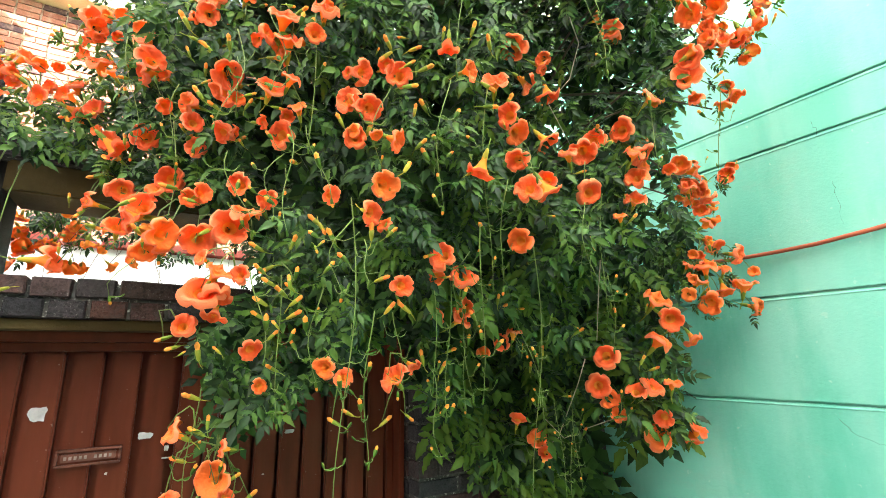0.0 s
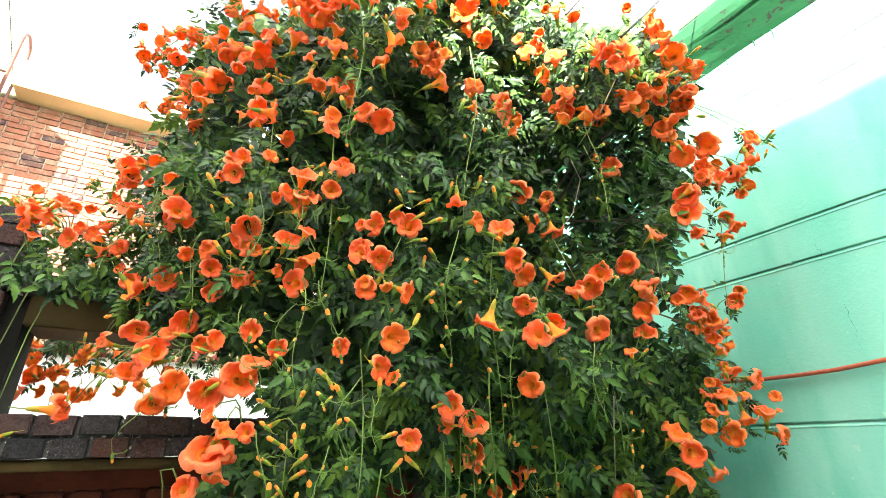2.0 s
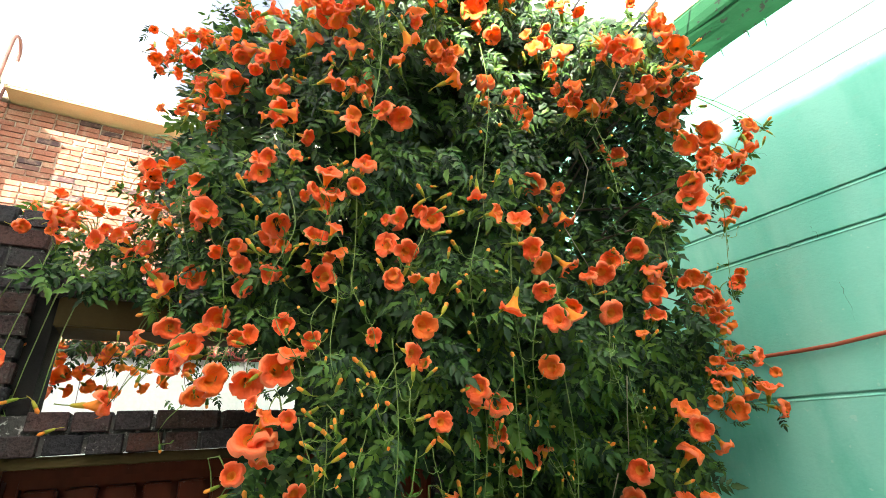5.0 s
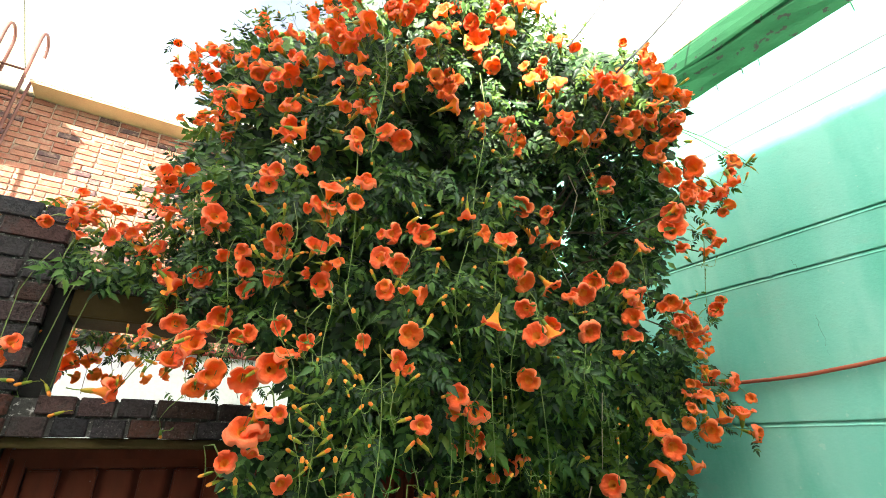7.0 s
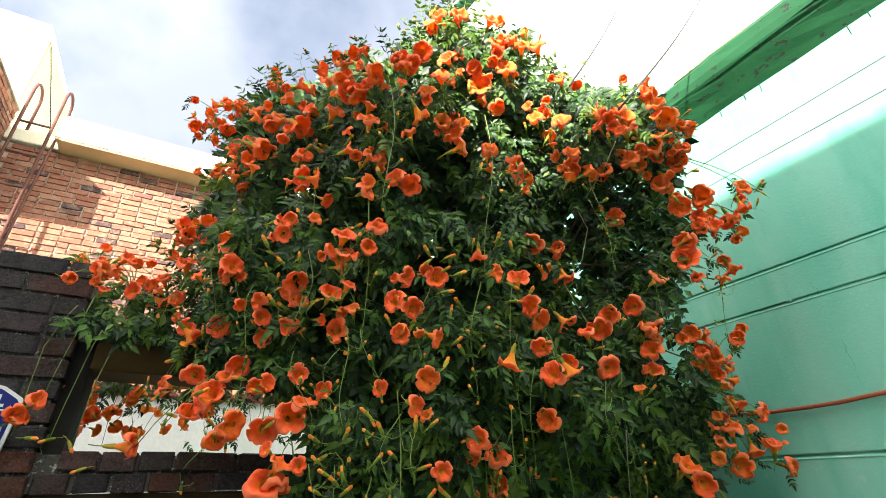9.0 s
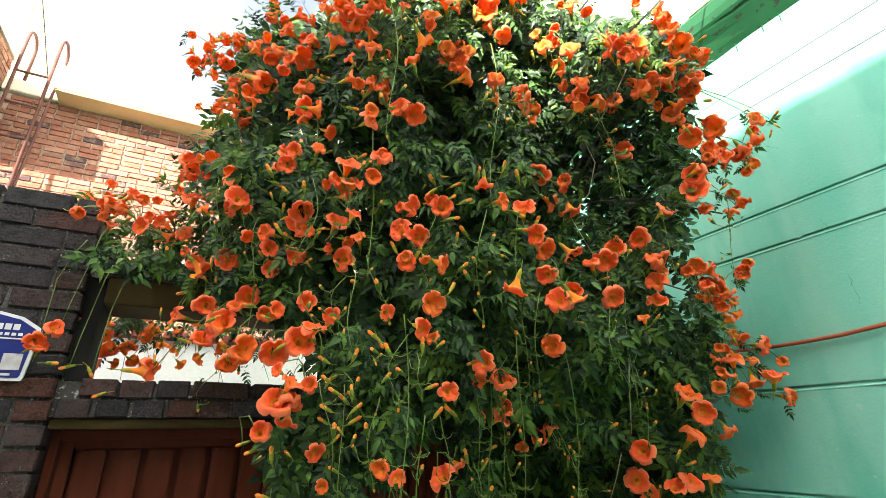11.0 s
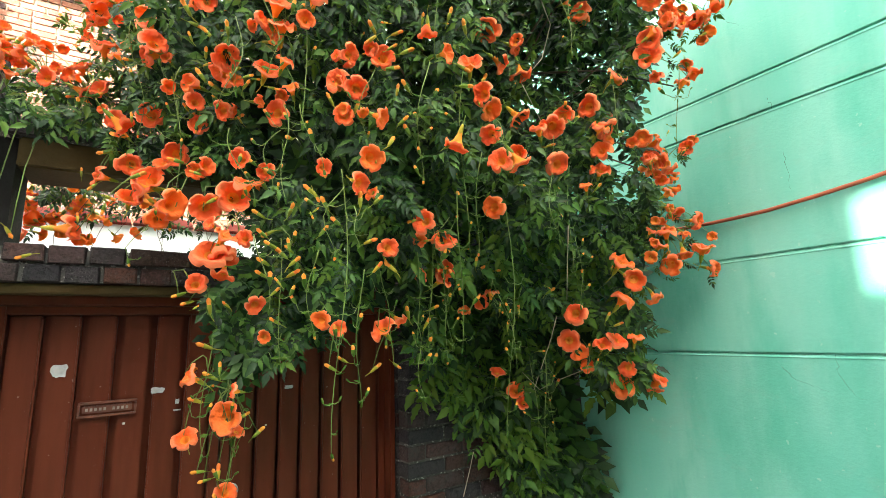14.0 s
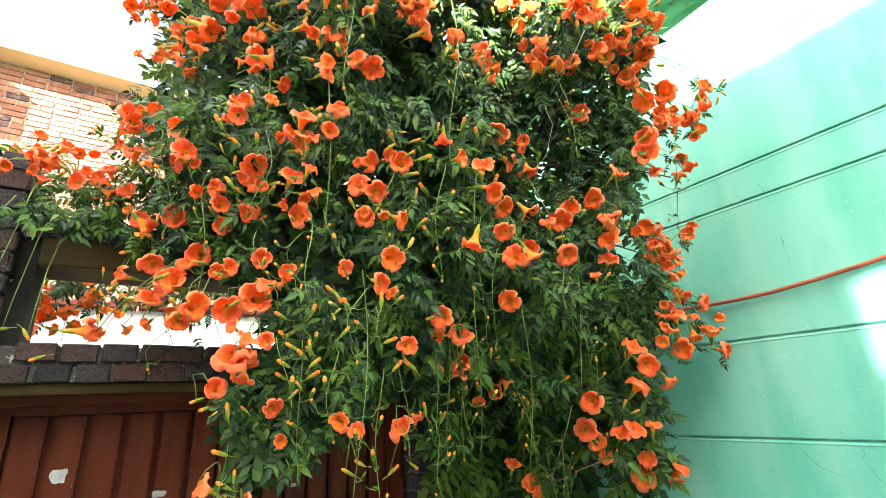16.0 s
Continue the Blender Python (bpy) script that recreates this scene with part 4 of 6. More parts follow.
BUDS += [(1.60, 1.22, 1.64, 20), (0.16, 1.41, 1.61, 160), (0.50, 1.31, 1.56, 150), (0.20, 1.42, 1.55, 90), (0.47, 1.32, 1.54, 150), (1.44, 1.49, 1.54, 0), (0.61, 1.33, 1.53, 40), (0.70, 1.37, 1.53, -40), (0.18, 1.43, 1.53, 150), (0.15, 1.45, 1.47, 160), (0.27, 1.44, 1.42, 30), (0.31, 1.45, 1.37, 40), (0.17, 1.50, 1.28, 180), (0.22, 1.50, 1.27, 90), (0.19, 1.52, 1.25, 190)]
# Hanging shoots: from x, y, z down to x, y, z.
SHOOTS = []
SHOOTS += [(0.43, 1.14, 2.06, 0.47, 1.26, 1.33), (0.30, 1.24, 1.88, 0.33, 1.30, 1.55), (0.73, 1.20, 1.89, 0.79, 1.31, 1.53), (0.93, 1.07, 2.01, 1.12, 1.33, 1.29), (0.74, 1.05, 2.01, 0.87, 1.25, 1.58), (0.50, 1.18, 1.80, 0.53, 1.26, 1.45), (0.22, 1.45, 1.49, 0.24, 1.49, 1.20), (0.17, 1.42, 1.63, 0.17, 1.45, 1.33), (0.26, 1.44, 1.49, 0.26, 1.46, 1.33), (0.38, 1.21, 1.85, 0.39, 1.25, 1.64), (0.88, 1.34, 1.80, 0.92, 1.42, 1.54), (1.48, 1.52, 1.49, 1.54, 1.60, 1.09), (1.09, 1.04, 2.10, 1.13, 1.09, 1.93), (1.29, 1.12, 1.99, 1.35, 1.18, 1.71), (0.67, 1.17, 1.90, 0.72, 1.26, 1.61), (0.58, 1.20, 1.80, 0.61, 1.25, 1.61)]
SHOOTS += [(0.33, 1.16, 2.67, 0.34, 1.19, 2.18), (0.49, 1.11, 2.37, 0.49, 1.11, 2.13), (-0.47, 2.04, 2.28, -0.43, 1.96, 1.94), (0.74, 1.01, 2.37, 0.80, 1.11, 1.87), (1.11, 1.03, 2.25, 1.16, 1.09, 1.92), (0.78, 1.00, 2.12, 0.84, 1.11, 1.87), (0.17, 1.28, 2.79, 0.19, 1.30, 2.29), (-0.06, 1.53, 2.55, -0.04, 1.56, 2.23), (0.70, 1.02, 3.05, 0.67, 1.02, 2.39), (0.31, 1.01, 3.12, 0.35, 1.06, 2.56), (0.31, 1.23, 1.91, 0.31, 1.25, 1.81), (-0.01, 1.51, 1.98, -0.01, 1.47, 1.84), (0.06, 1.49, 2.32, 0.07, 1.45, 1.94), (1.54, 0.83, 2.52, 1.60, 0.90, 2.23), (1.17, 1.03, 2.16, 1.24, 1.11, 1.82), (0.62, 1.02, 2.36, 0.61, 1.04, 2.04)]
# Leafy clumps: x, y, z, radius.
CLUMPS = []
CLUMPS += [(0.67, 1.12, 2.29, 0.12), (0.61, 1.16, 2.16, 0.11), (0.76, 1.07, 2.66, 0.13), (1.05, 1.12, 2.71, 0.13), (0.56, 1.20, 2.62, 0.11), (0.23, 1.34, 2.45, 0.11), (0.06, 1.49, 2.79, 0.15), (0.39, 1.34, 2.21, 0.09), (0.48, 1.25, 1.97, 0.10), (0.37, 1.34, 2.01, 0.10), (0.26, 1.39, 1.92, 0.08), (1.01, 1.14, 2.05, 0.11), (1.23, 1.15, 2.06, 0.14), (1.45, 1.13, 2.11, 0.16), (1.67, 1.14, 2.08, 0.15), (1.55, 1.20, 1.96, 0.14), (1.43, 1.28, 1.87, 0.16), (1.19, 1.11, 2.28, 0.12), (1.36, 1.09, 2.59, 0.14), (1.08, 0.96, 3.16, 0.14), (0.91, 1.05, 3.11, 0.13), (1.19, 0.81, 3.21, 0.10), (1.40, 0.89, 2.86, 0.14), (1.74, 0.99, 2.41, 0.10)]
CLUMPS += [(1.83, 1.08, 2.21, 0.10), (1.54, 1.06, 2.27, 0.12), (0.77, 1.00, 3.40, 0.12), (0.64, 1.01, 3.37, 0.09), (0.41, 1.17, 2.96, 0.14), (0.30, 1.29, 2.76, 0.11), (0.18, 1.40, 3.00, 0.13), (0.08, 1.44, 2.58, 0.09), (-0.02, 1.58, 2.67, 0.10), (-0.08, 1.79, 2.39, 0.09), (-0.26, 2.01, 2.40, 0.11), (-0.36, 2.09, 2.39, 0.10), (-0.44, 2.13, 2.35, 0.07), (0.11, 1.60, 2.24, 0.10), (1.18, 1.36, 1.87, 0.13), (0.82, 1.12, 2.06, 0.10), (0.70, 1.11, 2.15, 0.10), (0.63, 1.16, 2.86, 0.12), (0.50, 1.21, 2.78, 0.11), (1.23, 1.02, 2.86, 0.14), (0.96, 1.05, 2.82, 0.12), (0.57, 1.07, 3.20, 0.11), (0.41, 1.08, 3.11, 0.10), (0.26, 1.26, 3.11, 0.09)]
CLUMPS += [(0.30, 1.51, 1.63, 0.09), (0.22, 1.51, 1.69, 0.07), (0.41, 1.49, 1.55, 0.07), (0.44, 1.37, 1.75, 0.10), (0.58, 1.33, 1.75, 0.08), (0.33, 1.44, 1.75, 0.08), (0.88, 1.46, 1.75, 0.10), (1.27, 1.82, 1.60, 0.14), (1.52, 1.89, 1.48, 0.15), (1.57, 2.02, 1.24, 0.13), (1.69, 2.04, 1.06, 0.14), (1.29, 1.96, 1.38, 0.09), (1.37, 1.97, 1.46, 0.10), (1.86, 2.06, 0.88, 0.18), (2.03, 1.98, 0.87, 0.15), (2.07, 1.99, 0.78, 0.12), (1.87, 2.01, 1.10, 0.14), (1.64, 2.09, 0.86, 0.14), (1.53, 1.26, 1.85, 0.14), (1.60, 1.34, 1.65, 0.12), (1.74, 1.28, 1.67, 0.10), (1.38, 1.43, 1.87, 0.13), (1.57, 1.64, 1.64, 0.15), (0.23, 1.43, 1.82, 0.07)]
CLUMPS += [(0.31, 1.55, 1.48, 0.05), (0.21, 1.57, 1.48, 0.04), (0.98, 1.28, 1.95, 0.11), (1.79, 1.33, 1.53, 0.09), (0.77, 1.27, 2.84, 0.11), (0.87, 1.21, 2.85, 0.11), (0.80, 1.24, 2.71, 0.11), (0.73, 1.33, 2.93, 0.10), (1.02, 1.23, 2.81, 0.10), (0.88, 1.26, 2.98, 0.10), (1.43, 1.36, 2.72, 0.11), (1.33, 1.34, 2.81, 0.11), (0.80, 1.30, 3.01, 0.12), (0.69, 1.36, 2.80, 0.11), (1.36, 1.11, 2.79, 0.11), (1.36, 1.02, 2.86, 0.10), (0.97, 1.22, 2.99, 0.12), (0.84, 1.28, 3.04, 0.12), (0.57, 1.38, 3.00, 0.12), (0.64, 1.30, 3.04, 0.10), (1.39, 1.03, 2.68, 0.09), (-0.46, 2.15, 2.45, 0.08), (-0.36, 2.09, 2.40, 0.07), (-0.43, 2.12, 2.30, 0.07)]
CLUMPS += [(-0.29, 2.03, 2.37, 0.07), (-0.15, 1.89, 2.32, 0.06), (-0.08, 1.80, 2.34, 0.05), (-0.41, 2.12, 2.51, 0.06), (0.02, 1.68, 2.32, 0.05), (1.50, 1.13, 2.11, 0.12), (1.45, 1.19, 2.00, 0.12), (1.43, 1.26, 1.89, 0.13), (1.56, 1.10, 2.18, 0.11), (1.24, 1.15, 2.05, 0.11), (1.64, 1.17, 2.00, 0.09), (1.29, 1.13, 2.74, 0.11), (1.32, 1.13, 2.61, 0.10), (1.22, 1.16, 2.69, 0.10)]
# Blooms that hang on the yard side of the slot.
BACK_BLOOMS = [(-0.36, 2.30, 2.08), (-0.24, 2.30, 2.11), (-0.37, 2.30, 2.02), (-0.10, 2.30, 2.03), (-0.24, 2.30, 2.20), (-0.41, 2.30, 1.98), (-0.30, 2.30, 2.04), (-0.29, 2.30, 2.17), (-0.16, 2.30, 2.08), (-0.03, 2.30, 2.11), (-0.35, 2.30, 2.14), (-0.11, 2.30, 2.19), (-0.28, 2.30, 2.08), (-0.40, 2.30, 2.05), (-0.18, 2.30, 2.02), (-0.02, 2.30, 2.19), (-0.36, 2.30, 2.19)]
BARE_STEMS = [[(1.113, 0.811, 2.920), (1.115, 0.889, 2.848), (1.104, 0.988, 2.774)], [(1.090, 1.020, 2.738), (1.164, 1.054, 2.694), (1.147, 1.091, 2.575), (1.033, 1.083, 2.448), (1.074, 1.046, 2.304)], [(1.391, 1.344, 1.678), (1.430, 1.422, 1.590), (1.508, 1.625, 1.366), (1.488, 1.668, 1.335)], [(1.580, 1.359, 1.471), (1.545, 1.503, 1.415), (1.523, 1.606, 1.367), (1.440, 1.617, 1.445)], [(1.240, 1.113, 1.980), (1.307, 1.190, 1.876), (1.383, 1.277, 1.740)], [(1.176, 1.725, 0.963), (1.215, 1.726, 1.064), (1.236, 1.726, 1.128)]]

VINE_BASE = Vector((1.55, 1.85, 0.0))
STREET = Vector((0.0, 0.0, 1.75))
vine = thing("trumpet_vine", "trumpet vine covered in orange blooms hanging over the brick gateway", "climbing plant", VINE_BASE)
vrng = random.Random(11)


def under_vine(ob, m, parent=None):
    """Put ob at the world pose m, as a child of the vine."""
    ob.parent = parent or vine
    ob.matrix_basis = Matrix.Translation(-VINE_BASE) @ m
    return ob


def bloom_mesh(name, flare, tube_len, seed, curl=0.0):
    """A five-lobed trumpet with its mouth towards +z; the mouth is 1 wide."""
    rng = random.Random(seed)
    bm = bmesh.new()
    n = 40
    prof = [(-tube_len, 0.055), (-tube_len * 0.78, 0.080), (-tube_len * 0.58, 0.120), (-0.27, 0.185), (-0.18, 0.265), (-0.10, 0.345), (-0.04, 0.425), (-0.004 - curl * 0.6, 0.490), (-0.012 - curl * 1.5, 0.530)]
    wob = [rng.uniform(-1, 1) for _ in range(10)]
    ruf = [rng.uniform(0, 6.28) for _ in range(3)]

    def ring(z, r, k, out):
        vs = []
        for j in range(n):
            a = 2 * math.pi * j / n
            s = (a / (2 * math.pi / 5) + 0.5)
            li, ph = int(s) % 5, abs(2 * (s % 1.0) - 1)
            f = max(0, (r - 0.2) / 0.3)
            rr = r * (1 - f * 0.17 * ph ** 6.0) * (flare if r > 0.2 else (0.5 + 0.5 * flare) if r > 0.14 else 1)
            rr *= 1 + f * 0.12 * wob[li]
            rr *= 1 + f * f * 0.012 * math.sin(a * 13 + ruf[0])
            tip = 1 - ph ** 2
            zz = z + f * f * tip * (-0.05 + 0.15 * wob[5 + li]) + f * f * 0.014 * math.sin(a * 11 + ruf[1]) + f * 0.02 * math.sin(a * 5 + ruf[2]) + f * 0.06 * (1 - tip) - out * 0.012
            e = out * (0.008 if r < 0.3 else 0)
            vs.append(bm.verts.new(((rr + e) * math.cos(a), (rr + e) * math.sin(a), zz)))
        return vs

    inner = [ring(z, r, k, 0) for k, (z, r) in enumerate(prof)]
    outer = [ring(z, r, k, 1) for k, (z, r) in enumerate(prof)]
    for k in range(len(prof) - 1):
        for j in range(n):
            f = bm.faces.new((inner[k][j], inner[k][(j + 1) % n], inner[k + 1][(j + 1) % n], inner[k + 1][j]))
            f.material_index, f.smooth = (2 if k < 3 else 4 if k == len(prof) - 2 else 0), True
            f = bm.faces.new((outer[k][j], outer[k + 1][j], outer[k + 1][(j + 1) % n], outer[k][(j + 1) % n]))
            f.material_index, f.smooth = 1, True
    for j in range(n):
        bm.faces.new((inner[-1][j], inner[-1][(j + 1) % n], outer[-1][(j + 1) % n], outer[-1][j])).material_index = 4
    bm.faces.new(inner[0][::-1]).material_index = 2
    # stamens
    for s in range(4):
        a = s * 1.7 + 0.5
        p0 = Vector((0.03 * math.cos(a), 0.03 * math.sin(a), -0.33))
        p1 = Vector((0.05 * math.cos(a), 0.06 + 0.04 * math.sin(a), -0.10))
        t = 0.012
        tv = [bm.verts.new(p0 + Vector((t, 0, 0))), bm.verts.new(p0 - Vector((t, 0, 0))), bm.verts.new(p1 - Vector((t, 0, 0))), bm.verts.new(p1 + Vector((t, 0, 0)))]
        bm.faces.new(tv).material_index = 3
    me = bpy.data.meshes.new(name)
    bm.to_mesh(me)
    bm.free()
    for k in ("petal", "petal_back", "throat", "bud", "petal_rim"):
        me.materials.append(MAT[k])
    return me


def calyx_mesh(tube_len):
    bm = bmesh.new()
    n = 10
    rows = []
    for z, r in ((-tube_len - 0.24, 0.02), (-tube_len - 0.20, 0.055), (-tube_len - 0.05, 0.085), (-tube_len + 0.10, 0.105)):
        rows.append([bm.verts.new((r * math.cos(2 * math.pi * j / n), r * math.sin(2 * math.pi * j / n), z + (0.08 if j % 2 == 0 and z > -tube_len else 0))) for j in range(n)])
    for p, q in zip(rows, rows[1:]):
        for j in range(n):
            bm.faces.new((p[j], p[(j + 1) % n], q[(j + 1) % n], q[j])).smooth = True
    bm.faces.new(rows[0][::-1])
    # thin stalk
    tube(bm, [(0, 0, -tube_len - 0.22), (0.03, 0.02, -tube_len - 0.42), (0.10, 0.05, -tube_len - 0.62)], 0.018, 5)
    me = bpy.data.meshes.new("calyx")
    bm.to_mesh(me)
    bm.free()
    me.materials.append(MAT["calyx"])
    return me


def bud_mesh(seed):
    """A closed bud, 1 long, tip towards +z."""
    rng = random.Random(seed)
    bm = bmesh.new()
    n = 9
    rows = []
    prof = [(-0.5, 0.04), (-0.44, 0.09), (-0.2, 0.125), (0.10, 0.150), (0.12, 0.115), (0.28, 0.135), (0.40, 0.150), (0.50, 0.105), (0.57, 0.03)]
    for k, (z, r) in enumerate(prof):
        rows.append([bm.verts.new((r * math.cos(2 * math.pi * j / n) * rng.uniform(0.9, 1.1), r * math.sin(2 * math.pi * j / n) * rng.uniform(0.9, 1.1), z + rng.uniform(-0.02, 0.02) + (0.05 if k == 3 and j % 2 else 0))) for j in range(n)])
    for k, (p, q) in enumerate(zip(rows, rows[1:])):
        for j in range(n):
            f = bm.faces.new((p[j], p[(j + 1) % n], q[(j + 1) % n], q[j]))
            f.smooth, f.material_index = True, 0 if k < 4 else 1
    bm.faces.new(rows[0][::-1])
    bm.faces.new(rows[-1]).material_index = 1
    tube(bm, [(0, 0, -0.48), (0.06, 0.03, -0.75), (0.2, 0.05, -1.0)], 0.03, 4)
    me = bpy.data.meshes.new("bud")
    bm.to_mesh(me)
    bm.free()
    me.materials.append(MAT["calyx"])
    me.materials.append(MAT["bud"])
    return me


OPEN = [bloom_mesh("flower", 1.0, 0.62, s, 0.02 + 0.06 * (s % 3)) for s in range(9)]
SIDE = [bloom_mesh("flower", 0.9, 0.70, 20 + s, 0.06 + 0.06 * (s % 2)) for s in range(6)]
# Blooms with the sunlit look painted into golder petals.
GOLD = []
for s in range(6):
    me = bloom_mesh("flower", 0.9, 0.72, 40 + s, 0.06 + 0.05 * (s % 2))
    me.materials[0] = MAT["sun_gold_petal"]
    GOLD.append(me)
CAL_OPEN, CAL_SIDE = calyx_mesh(0.62), calyx_mesh(0.71)
BUD = [bud_mesh(s) for s in range(4)]


def aim(d, twist):
    return Vector(d).to_track_quat("Z", "Y").to_matrix().to_4x4() @ Matrix.Rotation(twist, 4, "Z")


def add_bloom(p, d, width, meshes, cal):
    m = Matrix.Translation(p) @ aim(d, vrng.uniform(0, 6.28)) @ Matrix.Diagonal((width, width, width * vrng.uniform(0.9, 1.1), 1))
    fl = under_vine(new("flower", vrng.choice(meshes)), m)
    cx = new("calyx", cal)
    cx.parent = fl
    return fl


anchors = []
for x, y, z, w in BLOOMS:
    w = min(w, 6.5) if x < 0 and y > 1.7 else w
    p = Vector((x, min(y, 1.80) if z < 2.6 else y, z))
    d = (STREET - p).normalized() + Vector((vrng.uniform(-1.0, 1.0), vrng.uniform(-0.2, 0.3), vrng.uniform(-0.55, 1.0)))
    high = p.z > 2.78
    if high and vrng.random() < 0.55:
        add_bloom(p, d + Vector((vrng.uniform(-0.8, 0.8), 0, vrng.uniform(0.1, 0.9))), w / 100 * 0.95, GOLD, CAL_SIDE)
    else:
        add_bloom(p, d, w / 100 * (0.86 if high else 0.94), OPEN, CAL_OPEN)
    anchors.append((p, 1.0))
for x, y, z, w, a in SIDE_BLOOMS:
    w = min(w, 6.5) if x < 0 and y > 1.7 else w
    p = Vector((x, min(y, 1.80) if z < 2.6 else y, z))
    f = (p - STREET).normalized()
    r = f.cross(Vector((0, 0, 1))).normalized()
    u = r.cross(f)
    d = r * math.cos(radians(a)) + u * math.sin(radians(a)) - f * vrng.uniform(0.10, 0.55)
    add_bloom(p, d, w / 100 * 0.98, GOLD if p.z > 2.6 else SIDE, CAL_SIDE)
    anchors.append((p, 1.0))
upper = [q for q, _ in anchors if q.z > 2.72 or (q.x < 0.15 and q.z > 2.35) or (q.x > 1.4 and q.z > 1.9)]
sprigs = []
for k in range(250):
    p = vrng.choice(upper)
    away = (p - Vector((0.85, p.y, 2.5))).normalized()
    q = p + Vector((max(-0.08, min(0.08, vrng.gauss(0, 0.045))), 0.02, max(-0.08, min(0.06, vrng.gauss(0, 0.045))))) + away * vrng.uniform(-0.03, 0.035)
    if q.x < 0.0 and q.z < 2.7 and vrng.random() < 0.5:
        continue
    d = (STREET - q).normalized() * vrng.uniform(0.3, 1.0) + Vector((vrng.uniform(-1, 1), 0, vrng.uniform(-0.5, 1)))
    add_bloom(q, d, vrng.uniform(0.034, 0.062), GOLD if k % 4 else SIDE, CAL_SIDE)
    sprigs.append((p, q - d.normalized() * 0.05))
# smaller half-open blooms among the large ones
middle = [q for q, _ in anchors if 2.0 < q.z < 2.75 and (q.x < 0.55 or q.x > 1.2)]
for k in range(55):
    p = vrng.choice(middle)
    q = p + Vector((vrng.uniform(-0.07, 0.07), 0.015, vrng.uniform(-0.07, 0.06)))
    d = (STREET - q).normalized() * vrng.uniform(0.2, 0.9) + Vector((vrng.uniform(-1, 1), 0, vrng.uniform(-0.7, 0.8)))
    add_bloom(q, d, vrng.uniform(0.036, 0.052), GOLD if k % 3 else SIDE, CAL_SIDE)
    sprigs.append((p, q - d.normalized() * 0.045))
for x, y, z in BACK_BLOOMS:
    p = Vector((x, y, z))
    for k in range(2):
        d = Vector((vrng.uniform(-0.8, 0.8), vrng.uniform(0.1, 1.0), vrng.uniform(-0.8, 0.5)))
        add_bloom(p + Vector((vrng.gauss(0, 0.03), vrng.uniform(0, 0.08), abs(vrng.gauss(0, 0.03)))), d, vrng.uniform(0.042, 0.062), OPEN, CAL_OPEN)
bud_spots = []
for x, y, z, a in BUDS:
    p = Vector((x, y, z))
    f = (p - STREET).normalized()
    r = f.cross(Vector((0, 0, 1))).normalized()
    d = r * math.cos(radians(a)) + r.cross(f) * math.sin(radians(a)) - f * vrng.uniform(-0.1, 0.5)
    bud_spots.append((p, d, vrng.uniform(0.030, 0.042)))
    anchors.append((p, 0.7))
for p, _ in list(anchors):
    for k in range(0 if p.z < 1.75 else vrng.choice((0, 0, 1, 1)) if p.z < 2.2 else vrng.choice((0, 0, 1, 2))):
        q = p + Vector((vrng.uniform(-0.06, 0.06), vrng.gauss(0, 0.02) + 0.01, vrng.uniform(-0.07, 0.06)))
        bud_spots.append((q, Vector((vrng.uniform(-1, 1), vrng.uniform(-0.8, 0.3), vrng.uniform(-0.4, 1.0))), vrng.uniform(0.016, 0.042)))
more_buds = bud_spots[300:]
vs, fs, slot_of = [], [], []
for p, d, s in more_buds:
    me = vrng.choice(BUD)
    m = np.array(Matrix.Translation(p - VINE_BASE) @ aim(d, vrng.uniform(0, 6.28)) @ Matrix.Diagonal((s, s, s, 1)))
    base = len(vs)
    vs.extend(tuple(m[:3, :3] @ np.array(v.co) + m[:3, 3]) for v in me.vertices)
    fs.extend(tuple(q + base for q in f.vertices) for f in me.polygons)
    slot_of.extend(f.material_index for f in me.polygons)
me = bpy.data.meshes.new("bud_spray")
me.from_pydata(vs, [], fs)
for k in ("calyx", "bud"):
    me.materials.append(MAT[k])
me.polygons.foreach_set("material_index", slot_of)
me.shade_smooth()
small = new("bud_spray", me)
small.parent = vine
tagged(small, "many small orange buds with green calyces", "", "", "stuff")
for p, d, s in bud_spots[:300]:
    under_vine(new("bud", vrng.choice(BUD)), Matrix.Translation(p) @ aim(d, vrng.uniform(0, 6.28)) @ Matrix.Diagonal((s, s, s, 1)))

# ---- leaves ----


def leaflet(length, width, fold, droop):
    """Toothed pointed leaflet along +y from the origin: points and faces."""
    mid = [(0.0, 0.0), (0.22, 0.0), (0.48, 0.0), (0.72, 0.0), (1.0, 0.0)]
    half = [0.0, 0.40, 0.50, 0.30, 0.0]
    pts, faces = [], []
    for (t, _), h in zip(mid, half):
        z = -droop * t * t * length
        pts.append((0, t * length, z))
    for s in (1, -1):
        for k in (1, 2, 3):
            t, h = mid[k][0], half[k]
            z = -droop * t * t * length + fold * h * width
            pts.append((s * h * width, (t - 0.05) * length, z))
            pts.append((s * h * width * 0.80, (t + 0.055) * length, z * 0.9))
        b = 5 if s == 1 else 11
        ring = [0, b, b + 1, b + 2, b + 3, b + 4, b + 5, 4]
        mids = [0, 1, 1, 2, 2, 3, 3, 4]
        for k in range(7):
            q = [mids[k], ring[k], ring[k + 1], mids[k + 1]]
            q = [v for i, v in enumerate(q) if v not in q[:i]]
            if len(q) >= 3:
                faces.append(tuple(q if s == -1 else q[::-1]))
    return np.array(pts), faces


